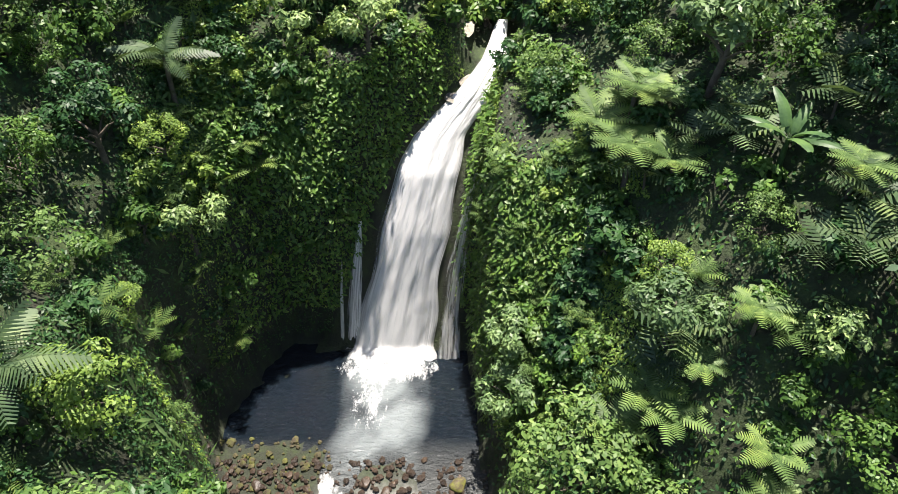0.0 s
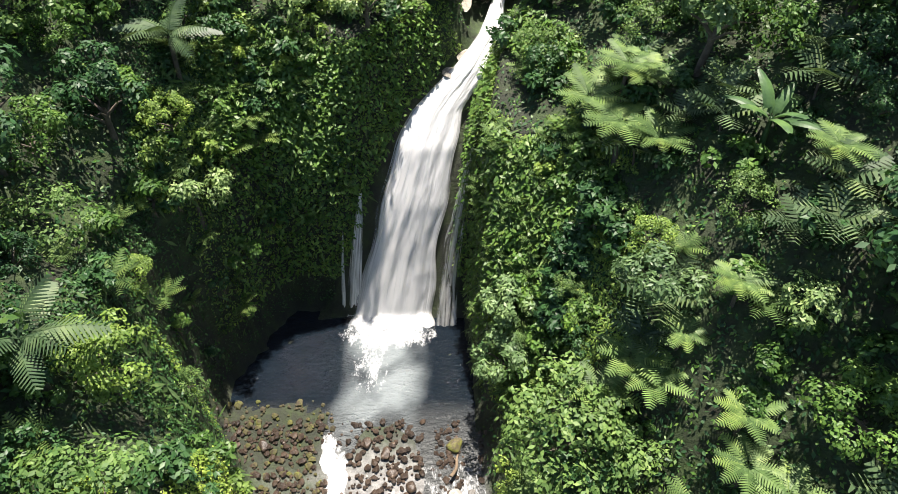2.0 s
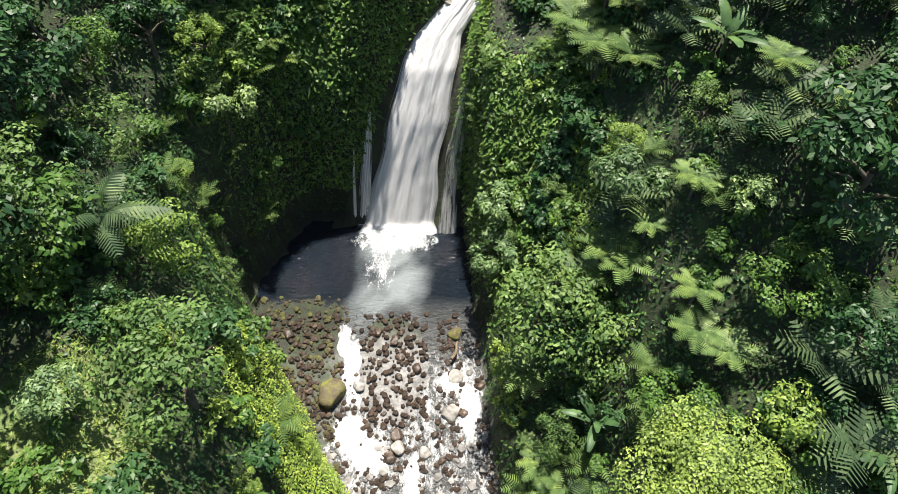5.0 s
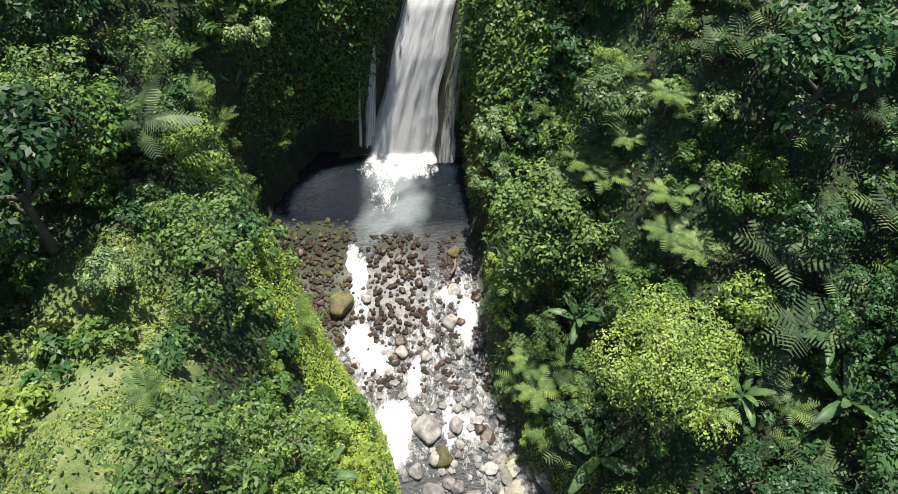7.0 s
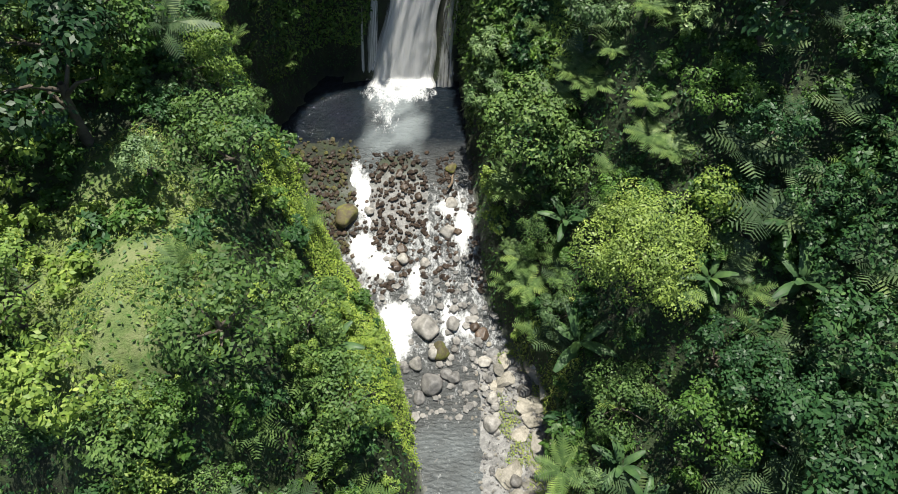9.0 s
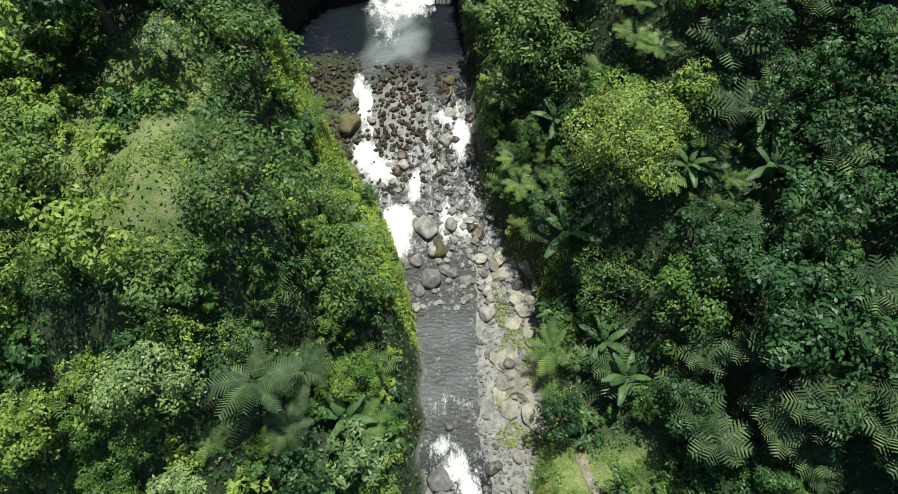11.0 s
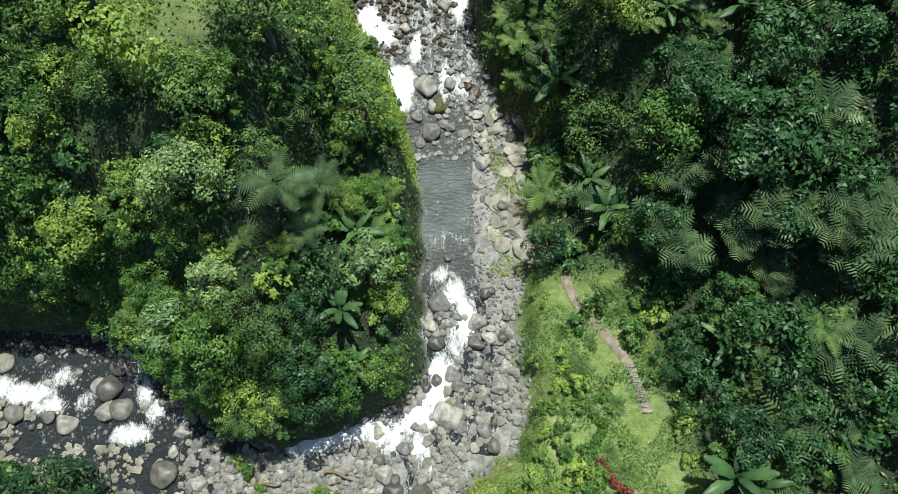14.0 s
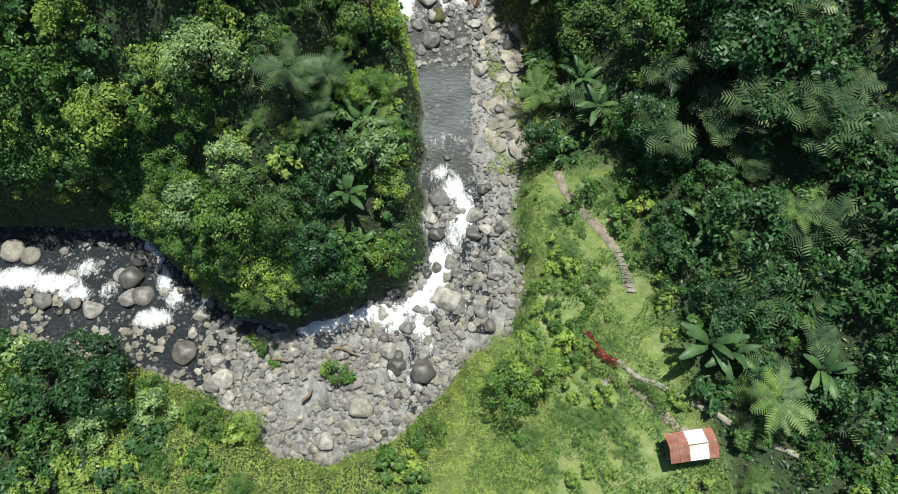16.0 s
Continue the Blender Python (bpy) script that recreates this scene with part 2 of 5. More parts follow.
ZINC = plain_mat("bright_roof_sheet", [(0.3, (0.62, 0.6, 0.56)), (0.7, (0.82, 0.81, 0.78))], 1.2, 0.45, 0.003, 20.0)
WOOD = plain_mat("weathered_wood", [(0.3, (0.10, 0.07, 0.045)), (0.7, (0.24, 0.18, 0.12))], 3.0, 0.85, 0.006)
GROUND, WATER = ground_mat(), water_mat()
FALL, VEIL = fall_mat("falling_water", 0.50, 7.0), fall_mat("thin_falling_water", 0.16, 5.0)
LACE, THREADS = fall_mat("lacy_falling_water", 0.10, 6.0), fall_mat("threads_of_water", -0.02, 3.6)


# ---- plan of the ground ----
def lerp_rows(y, rows, k):
    a = np.array(rows, float)
    a = a[np.argsort(a[:, 0])]
    return np.interp(y, a[:, 0], a[:, k])


# stream bed: y, left edge, right edge, height
BED = [(34, -11, 1.6, -9.1), (28, -14, 1.8, -9.2), (24, -15, 2.0, -9.3), (20, -12.5, 2.3, -10.2), (15, -9.5, 2.6, -11.4), (11, -7, 3.0, -12.4),
       (8, -4.6, 4.4, -13.2), (4, -3.4, 7.0, -13.7), (0, -2.4, 8.0, -14.0), (-6, -1.4, 7.8, -14.05), (-12, -1.4, 6.4, -14.2), (-18, -0.8, 5.8, -14.5), (-24, -4, 5.4, -14.8)]
# lower stream, running off to -x: x, north edge, south edge, height
LOWER = [(8, -19, -20, -14.4), (5.6, -18, -23, -14.5), (2.5, -18, -26, -14.6), (-2, -20.5, -31, -14.8), (-5, -21.6, -32.6, -15.0), (-8, -22.8, -33.6, -15.3), (-12, -23.8, -33.0, -15.7),
         (-16, -22.5, -29.5, -16.2), (-21, -18.8, -27, -16.8), (-26, -14.2, -25.5, -17.3), (-36, -13.6, -22.8, -18.0), (-60, -14, -21, -19)]
LEFT_X = [-50, -30, -21, -16, -12, -8]
LEFT = [(70, 34, 30, 28, 26, 24, 22), (46, 27, 25, 22, 19, 16, 14), (38, 25, 22, 19, 16, 13, 11), (36.6, 24.5, 21, 18, 14, 10.5, 8.5), (34.0, 23.5, 19.5, 16, 12, 7, 1), (32.0, 23, 19, 15, 11, 3.5, -6.5), (26, 21, 17, 12, 6, -7, -9), (20, 19, 15, 12, 8, -6, -9),
        (14, 14, 12, 10, 8, 4, -8), (6, 8, 7, 6, 6, 3, -5), (-1, 4, 5, 6, 8, 6, 0), (-8, -5, -3, 1.5, 4, 2, -4), (-14, -14, -12.5, -8, -4, -2, -6), (-20, -18, -16, -14, -8, -8, -9),
        (-26, -18, -17, -16, -15, -15, -15), (-37, -11, -12, -12, -12, -12, -12), (-60, -6, -7, -8, -9, -9, -10)]
RIGHT_X = [4, 8, 12, 17, 24, 34, 50]
RIGHT = [(70, 22, 23, 25, 27, 30, 33, 36), (46, 13, 15, 17, 20, 24, 28, 31), (38, 9, 11, 14, 17, 21, 25, 29), (32, 8, 10, 12.5, 15, 19, 24, 28), (29, 3, 8, 11.5, 14.5, 18, 23, 27), (26, -3, 7, 10.5, 13.5, 17, 22, 26), (20, -6, 2, 7, 10.5, 13, 18, 24),
         (14, -8, -5, 1, 5, 8, 12, 19), (6, -12, -8, -3, 1, 2, 7, 15), (0, -13.5, -12.5, -9, -4, 0, 5, 13), (-6, -13.5, -13, -10.8, -7, -3, 3, 11), (-14, -13, -12.3, -11.8, -10, -7, -1, 8),
         (-20, -13, -12, -11.5, -11, -8, -3, 6), (-28, -13, -11.7, -11.2, -11, -9.5, -6, 3), (-37, -12, -11.5, -11, -11, -10.5, -7, 0), (-60, -11, -10, -9, -8, -7, -5, 0)]
# rock face behind the fall: y, height; and its middle and half width
FACE = [(31.5, -9.4), (32.3, -8.9), (33.6, -5.8), (34.9, -2.5), (36.6, 1.2), (38.6, 4.0), (41, 6.9), (42.4, 8.0), (44, 8.5), (50, 9.6), (70, 20)]
CHUTE = [(31.5, -4.3, 4.6), (34, -3.2, 3.8), (36.5, -1.6, 3.0), (39, -0.4, 2.3), (41, 1.6, 1.6), (42.4, 3.0, 1.1), (46, 3.2, 1.2), (54, 2.6, 1.5), (70, 2, 2)]


def wave(x, y, k=1.0, s=0.0):
    return (np.sin(1.3 * k * x + 0.7 * k * y + s) + np.sin(-0.6 * k * x + 1.5 * k * y + 1.7 * s + 1) + np.sin(2.3 * k * x - 1.9 * k * y + 2.1 + s) * 0.6 + np.sin(3.9 * k * x + 3.1 * k * y + 0.4) * 0.35) / 2.95


def bed_at(x, y):
    """How far outside the wet or stony bed a place lies (negative inside), and the bed's height there."""
    xl, xr, zb = (lerp_rows(y, BED, k) for k in (1, 2, 3))
    xl, xr = xl + 0.5 * wave(y, y * 0.3, 0.9), xr + 0.35 * wave(y, y * 0.3, 1.1, 2)
    d1 = np.maximum(np.maximum(xl - x, x - xr), np.maximum(y - 33.0, -24.0 - y))
    yn, ys, zl = (lerp_rows(x, LOWER, k) for k in (1, 2, 3))
    yn, ys = yn + 0.5 * wave(x, x * 0.4, 0.8, 1), ys + 0.6 * wave(x, x * 0.4, 0.9, 3)
    d2 = np.maximum(np.maximum(ys - y, y - yn), x - 6.5)
    s = np.clip((d1 - d2) / 4 + 0.5, 0, 1)
    s = np.where((y < -17) | ((x < -6) & (y < -10)), s, 0.0)
    return np.minimum(d1, d2), zb * (1 - s) + zl * s


def table(x, y):
    def side(xs, rows):
        cols = [lerp_rows(y, rows, k + 1) for k in range(len(xs))]
        z = np.where(x <= xs[0], cols[0], cols[-1])
        for i in range(len(xs) - 1):
            f = (x - xs[i]) / (xs[i + 1] - xs[i])
            z = np.where((f >= 0) & (f <= 1), cols[i] * (1 - f) + cols[i + 1] * f, z)
        return z
    lft, rgt = side(LEFT_X, LEFT), side(RIGHT_X, RIGHT)
    f = np.clip((x + 8) / 12, 0, 1)
    return lft * (1 - f) + rgt * f


def height(x, y):
    """The ground's height at arrays of places."""
    x, y = np.asarray(x, float), np.asarray(y, float)
    d, zb = bed_at(x, y)
    far = np.clip((np.maximum(abs(x), abs(y)) - 60) / 200, 0, 1)
    base = table(x, y) + 0.7 * wave(x, y, 0.35) + 0.3 * wave(x, y, 0.9, 1.2)
    garden = garden_at(x, y)
    base = base * (1 - garden) + garden * (-11.4 + 0.02 * (x - 10))
    f = np.clip(d / 1.6, 0, 1)
    f = f * f * (3 - 2 * f)
    h = zb * (1 - f) + np.maximum(base, zb + 0.25) * f + 0.12 * wave(x, y, 2.2) * (1 - f)
    face = lerp_rows(y, FACE, 1) + 0.25 * wave(x, y, 1.4)
    off = abs(x - lerp_rows(y, CHUTE, 1)) - lerp_rows(y, CHUTE, 2)
    g = np.clip(1 - off / 1.8, 0, 1) * np.clip((y - 31.0) / 0.8, 0, 1)
    g = g * g * (3 - 2 * g)
    return h * (1 - g) + face * g + 25 * far * far


def garden_at(x, y):
    """1 on the terrace with the lawn and the path, 0 outside it."""
    e = np.maximum(abs(x - 9.6) - 4.0 - 0.22 * (-14 - y), abs(y + 26) - 14)
    return np.clip(1 - e / 2.5, 0, 1)


def one_height(x, y):
    return float(height(np.array([x]), np.array([y]))[0])


# ---- mesh helpers ----
def mesh_np(name, verts, faces, mat, smooth=False):
    """A mesh from arrays of corners and of faces that all have the same number of corners."""
    me = bpy.data.meshes.new(name)
    verts, faces = np.asarray(verts, np.float32), np.asarray(faces, np.int32)
    n, k = faces.shape
    me.vertices.add(len(verts))
    me.vertices.foreach_set("co", verts.ravel())
    me.loops.add(n * k)
    me.loops.foreach_set("vertex_index", faces.ravel())
    me.polygons.add(n)
    me.polygons.foreach_set("loop_start", np.arange(0, n * k, k, dtype=np.int32))
    me.polygons.foreach_set("loop_total", np.full(n, k, np.int32))
    me.update(calc_edges=True)
    me.polygons.foreach_set("use_smooth", np.full(n, smooth))
    if mat:
        me.materials.append(mat)
    return me


def colours(me, layer, rgb):
    a = me.color_attributes.new(layer, "FLOAT_COLOR", "POINT")
    c = np.ones((len(rgb), 4), np.float32)
    c[:, :3] = rgb
    a.data.foreach_set("color", c.ravel())


def part(name, me, parent, label=""):
    ob = new(name, me)
    ob.parent = parent
    return tagged(ob, label)


def unit(v):
    return v / np.maximum(np.linalg.norm(v, axis=-1, keepdims=True), 1e-6)


def leaves(rng, p, n, size, wide=0.5, loose=0.6, droop=0.35):
    """Corners and faces of folded, pointed leaves that grow at p and face about n."""
    k = len(p)
    n = unit(n + loose * rng.normal(size=(k, 3)))
    r = rng.normal(size=(k, 3)) + np.array([0, 0, -droop])
    t = unit(r - n * (r * n).sum(1, keepdims=True))
    s = np.cross(n, t)
    ln = (np.asarray(size) * rng.uniform(0.6, 1.35, k))[:, None]
    mid = p + t * ln * 0.45
    v = np.stack([p, mid + s * ln * wide * 0.5 - n * ln * 0.08, p + t * ln - n * ln * 0.2, mid - s * ln * wide * 0.5 - n * ln * 0.08], 1).reshape(-1, 3)
    return v, np.arange(4 * k).reshape(k, 4)


def tube(points, radii, sides=6):
    pts = np.asarray(points, float)
    v, f = [], []
    for i, p in enumerate(pts):
        d = unit(pts[min(i + 1, len(pts) - 1)] - pts[max(i - 1, 0)])
        a = unit(np.cross(d, [0.31, 0.9, 0.13]))
        b = np.cross(d, a)
        for j in range(sides):
            w = 2 * math.pi * j / sides
            v.append(p + radii[i] * (math.cos(w) * a + math.sin(w) * b))
    for i in range(len(pts) - 1):
        for j in range(sides):
            f.append((i * sides + j, i * sides + (j + 1) % sides, (i + 1) * sides + (j + 1) % sides, (i + 1) * sides + j))
    return v, f


def join(parts):
    vs, fs, o = [], [], 0
    for v, f in parts:
        vs.append(np.asarray(v, float))
        fs.append(np.asarray(f) + o)
        o += len(v)
    return np.concatenate(vs), np.concatenate(fs)


# ---- the ground sheet ----
def spaced(lo, hi, step, far):
    inner = np.arange(lo, hi + step / 2, step)
    tail = np.array([4, 10, 20, 40, 80, 160, 320, 640, far], float)
    return np.concatenate([lo - tail[::-1], inner, hi + tail])


def grid_faces(nx, ny):
    i, j = np.meshgrid(np.arange(nx - 1), np.arange(ny - 1), indexing="ij")
    a = (i * ny + j).ravel()
    return np.stack([a, a + ny, a + ny + 1, a + 1], 1)


gx, gy = spaced(-46, 46, 0.55, 1500), spaced(-46, 66, 0.55, 1500)
X, Y = np.meshgrid(gx, gy, indexing="ij")
X, Y = X.ravel(), Y.ravel()
Z = height(X, Y)
D, _ = bed_at(X, Y)
me = mesh_np("ground", np.stack([X, Y, Z], 1), grid_faces(len(gx), len(gy)), GROUND, True)
bedz = np.clip(0.5 - D / 1.0, 0, 1) * (1 - 0.95 * np.clip((Y - 20) / 4, 0, 1)) * (1 - 0.75 * np.clip((Y - 11) / 3, 0, 1) * np.clip((-7.2 + 0.8 * wave(X, Y, 0.8) - X) / 1.5, 0, 1) * (Y < 26))
# Dark wet rock near the fall; the hollow's overhang shade is painted in too.
wet_and_shade = ((X > -15.5) & (X < 5) & (Y > 23) & (Y < 40.5) & (Z > -8.9) & (abs(X - lerp_rows(Y, CHUTE, 1)) < lerp_rows(Y, CHUTE, 2) + 5) & (Y > 31)) | ((X < -8) & (X > -16) & (Y > 20) & (Y < 34) & (Z < -2)) | ((Y > 22) & (Y < 36) & (D < 1.2))
bare = np.clip(1.6 - ((X + 16.8) / 4.2) ** 2 - ((Y - 2.3) / 6.9) ** 2, 0, 0.8) * (1 - bedz)
colours(me, "zone", np.stack([bedz, np.maximum(garden_at(X, Y) * (1 - bedz), bare), wet_and_shade * (1 - bedz)], 1))
tagged(new("ground", me), "dark forest soil, stony stream bed and mossy rock", "ground", kind="structure")

# ---- water ----
# white water: x, y, half sizes across and along, strength
RAPIDS = [(-4.2, 30.6, 3.0, 1.2, 0.85), (-5.4, 27.8, 1.4, 2.4, 0.4), (-7.7, 21.2, 0.7, 1.3, 1.0), (-6.9, 19.6, 0.75, 1.6, 1.15), (-6.3, 18.0, 0.6, 1.4, 0.7), (-6.8, 14.7, 0.9, 1.1, 1.05), (-5.4, 13.3, 1.2, 1.0, 0.95), (-2.35, 12.0, 0.45, 1.2, 0.9),
          (-3.7, 8.8, 1.3, 1.2, 1.2), (-3.8, 6.8, 1.1, 1.7, 1.1), (0.4, 18.3, 0.8, 0.7, 0.7), (1.6, 16.5, 0.6, 1.5, 1.0), (1.9, 8.3, 0.8, 1.0, 0.55), (0.4, 8.6, 0.6, 1.4, 0.5)]
RAPIDS += [(0.9, -6.8, 1.8, 0.8, 0.25), (0.2, -9.8, 0.9, 0.8, 0.55), (1.1, -11.4, 0.8, 1.2, 0.8), (2.0, -13.8, 0.8, 1.6, 1.1), (1.3, -15.4, 0.6, 1.4, 0.6), (0.2, -18.0, 0.9, 1.5, 0.9), (-0.3, -19.8, 0.8, 1.0, 1.0), (-1.4, -21.3, 1.2, 1.0, 1.15), (-3.9, -22.2, 1.5, 0.9, 1.15), (-5.9, -22.2, 1.2, 0.7, 1.0)]
RAPIDS += [(-3.4, -23.4, 1.2, 0.7, 0.7), (-8.1, -22.7, 1.2, 0.9, 1.1), (-10.2, -23.2, 1.4, 0.8, 1.2), (-1.4, -23.5, 0.8, 1.0, 0.7), (-0.9, -25.2, 0.6, 1.2, 0.6), (-2.5, -28.0, 0.5, 1.5, 0.5), (-2.8, -30.9, 0.6, 1.2, 0.6)]
RAPIDS += [(-25.0, -15.6, 0.7, 0.9, 0.9), (-24.2, -16.9, 0.6, 1.2, 1.0), (-23.2, -18.9, 0.6, 1.3, 1.0), (-22.0, -20.5, 0.7, 0.9, 0.9), (-23.8, -22.2, 1.4, 0.8, 1.15), (-19.2, -20.8, 0.8, 0.9, 0.6), (-36.5, -18.4, 2.6, 0.9, 1.15), (-32.8, -18.9, 2.2, 0.8, 1.1), (-31.0, -19.9, 1.4, 0.7, 1.0), (-30.2, -17.6, 1.0, 0.8, 0.8), (-28.0, -19.6, 0.9, 0.7, 0.7)]


def white_at(x, y):
    """How white the water runs at a place, 0 to about 1.2."""
    w = np.zeros(len(x))
    for fx, fy, fw, fl, fs in RAPIDS:
        q = ((x - fx) / (1.15 * fw)) ** 2 + ((y - fy) / (1.15 * fl)) ** 2
        w = np.maximum(w, fs * np.clip(1.5 - q, 0, 1.5) / 1.5)
    return w


wx, wy = np.arange(-45, 6.6, 0.3), np.arange(-34, 34, 0.3)
X, Y = np.meshgrid(wx, wy, indexing="ij")
shape = X.shape
X, Y = X.ravel(), Y.ravel()
D, ZB = bed_at(X, Y)
dry = np.clip((Y - 13) / 4, 0, 1) * np.clip((-7.6 + 0.9 * wave(X, Y, 0.9, 4) - X) / 1.6, 0, 1) * np.clip((25 - Y) / 2, 0, 1)
dry = np.maximum(dry, np.clip((X - 2.6 - 1.4 * np.clip((-9 - Y) / 6, 0, 1)) / 1.0, 0, 1) * np.clip((7 - Y) / 2, 0, 1))
gravel = np.clip((-23.6 - Y) / 1.2, 0, 1) * np.clip((X + 17) / 2, 0, 1) * np.clip((abs(X + 1.4) - 0.7) / 0.8, 0, 1)
island = np.clip(1.6 - ((X + 4.1 + 0.4 * wave(X, Y, 0.8)) / 2.3) ** 2 - ((Y - 19.2) / 3.4) ** 2, 0, 1)
dry = np.maximum(np.maximum(dry, gravel), island)
foam = white_at(X, Y)
pool = np.clip((Y - 20) / 4, 0, 1) * np.clip((-1.3 - abs(X + 4.0) + 3.4 + np.clip((Y - 24) / 8, -1, 1)) , -1, 1)
# First term: aerated plunge pool. Second: reflected sky painted as grey on calm water.
milky_and_sheen = np.clip((Y - 20) / 5, 0, 1) * np.clip(1.0 - (abs(X + 4.6 - 0.6 * wave(Y, Y, 0.5)) / 3.2) ** 2, 0, 1) + 0.5 * np.clip((Y + 8.5) / 2, 0, 1) * np.clip((2 - Y) / 3, 0, 1)
deep = np.clip((Y - 22) / 3, 0, 1)
deep = np.maximum(deep, 0.8 * np.clip((-9 - Y) / 3, 0, 1))
ZW = ZB + 0.10 - 0.5 * dry + 0.05 * wave(X, Y, 3.0) * (1 + 2 * foam) + 0.18 * np.clip(foam, 0, 1)
keep = (D < 0.9).reshape(shape)
cell = keep[:-1, :-1] & keep[1:, :-1] & keep[1:, 1:] & keep[:-1, 1:]
faces = grid_faces(*shape)[cell.ravel()]
me = mesh_np("river_water", np.stack([X, Y, ZW], 1), faces, WATER, True)
# Foam flecks in the rapids; they also paint sun glitter between the stones.
churn_and_glitter = 0.19 * np.clip((Y - 5) / 3, 0, 1) * np.clip((22 - Y) / 3, 0, 1) + 0.10 * np.clip((-9 - Y) / 2, 0, 1) * (X > -10)
milky_and_sheen = milky_and_sheen * np.clip(0.75 + 0.6 * wave(X, Y, 0.9, 1) + 0.3 * wave(X, Y, 2.1), 0, 1)
colours(me, "foam", np.stack([foam * 0.62 + churn_and_glitter - 0.22 * (Y > 21) * (foam < 0.2) - 0.05 * (churn_and_glitter < 0.05), np.clip(deep, 0, 1), np.clip(milky_and_sheen, 0, 0.85)], 1))
bmx = bmesh.new()
bmx.from_mesh(me)
bmesh.ops.delete(bmx, geom=[v for v in bmx.verts if not v.link_faces], context="VERTS")
bmx.to_mesh(me)
bmx.free()
tagged(new("water", me), "clear shallow stream with white rapids over dark stones", "water", kind="structure")


def lumps(rng, u, v):
    """Smooth random lumps, one for each unit of u and v, about -1 to 1."""
    iu, iv = np.floor(u).astype(int), np.floor(v).astype(int)
    g = rng.uniform(-1, 1, (iu.max() - iu.min() + 2, iv.max() - iv.min() + 2))
    fu, fv = u - iu, v - iv
    iu, iv = iu - iu.min(), iv - iv.min()
    fu, fv = fu * fu * (3 - 2 * fu), fv * fv * (3 - 2 * fv)
    return (g[iu, iv] * (1 - fu) + g[iu + 1, iv] * fu) * (1 - fv) + (g[iu, iv + 1] * (1 - fu) + g[iu + 1, iv + 1] * fu) * fv


def water_sheet(name, path, seed, mat, nu=28, nv=90, bulge=0.5, fray=0.05, billow=0.0):
    """A falling sheet along rows of (x, y, z, half width)."""
    rng = np.random.default_rng(seed)
    a = np.array(path, float)
    s = np.linspace(0, len(a) - 1, nv)
    c = np.stack([np.interp(s, np.arange(len(a)), a[:, k]) for k in range(4)], 1)
    for k in range(4):
        c[2:-2, k] = sum(c[2 + o:len(c) - 2 + o, k] for o in (-2, -1, 0, 1, 2)) / 5
    u = np.linspace(-1, 1, nu)
    U, V = np.meshgrid(u, np.linspace(0, 1, nv), indexing="ij")
    ph = rng.uniform(0, 6, 4)
    side = 1 + fray * 0.5 * (np.sin(V * 19 + ph[0]) + np.sin(V * 41 + ph[1])) * abs(U) ** 3
    x = c[None, :, 0] + U * c[None, :, 3] * side
    rough = 0.03 * np.sin(U * 7 + 2.3 * np.sin(V * 5 + ph[1]) + ph[2]) + 0.04 * np.sin(U * 15 + 3 * np.sin(V * 4 + ph[0]) + ph[3])
    swell = billow * (0.55 * lumps(rng, U * 4, V * 9) + 0.32 * lumps(rng, U * 8, V * 20 + 0.6 * U) + 0.2 * lumps(rng, U * 14, V * 45)) * np.minimum(1, 0.25 + 2 * V)
    x = x + 0.25 * billow * lumps(rng, U * 2 + 5, V * 17) * abs(U)
    y = c[None, :, 1] - bulge * (1 - U * U) - rough * (0.3 + V) - swell
    z = c[None, :, 2] + 0.35 * bulge * (1 - U * U) + 0.6 * swell
    me = mesh_np(name, np.stack([x, y, z], 2).reshape(-1, 3), grid_faces(nu, nv), mat, True)
    edge = (0.62 * (1 - abs(U) ** 3) - 0.34).ravel()
    colours(me, "foam", np.stack([edge, edge, edge], 1))
    uvl = me.uv_layers.new(name="UVMap")
    idx = np.empty(len(me.loops), np.int32)
    me.loops.foreach_get("vertex_index", idx)
    uv = np.stack([U.ravel(), V.ravel()], 1)[idx]
    uvl.data.foreach_set("uv", uv.astype(np.float32).ravel())
    return me


fall = tagged(new("waterfall"), "tall white waterfall plunging down a dark cliff", "waterfall")
part("main_fall", water_sheet("main_fall", [(3.7, 45.6, 10.0, 0.35), (3.4, 44.4, 9.4, 0.6), (3.0, 42.4, 8.7, 0.8), (1.7, 40.6, 7.2, 1.25), (-0.6, 38.7, 5.0, 1.9), (-1.4, 37.2, 3.0, 2.1), (-2.4, 35.4, -0.6, 2.35), (-3.3, 33.9, -4.6, 2.6), (-4.0, 32.3, -8.6, 2.9), (-4.1, 31.1, -9.2, 3.1)], 1, FALL, 64, 240, bulge=0.45, fray=0.09, billow=0.11), fall)
part("side_fall", water_sheet("side_fall", [(-5.9, 35.3, 0.6, 0.15), (-6.1, 34.6, -1.2, 0.4), (-6.5, 33.7, -4.5, 0.65), (-6.9, 32.6, -8.9, 0.8)], 3, LACE, 12, 50, 0.2), fall, "thin side strand")
part("thin_strand", water_sheet("thin_strand", [(-7.3, 34.6, -1.8, 0.06), (-7.5, 33.6, -4.8, 0.18), (-7.7, 32.5, -8.9, 0.25)], 4, LACE, 8, 40, 0.1), fall, "thin side strand")
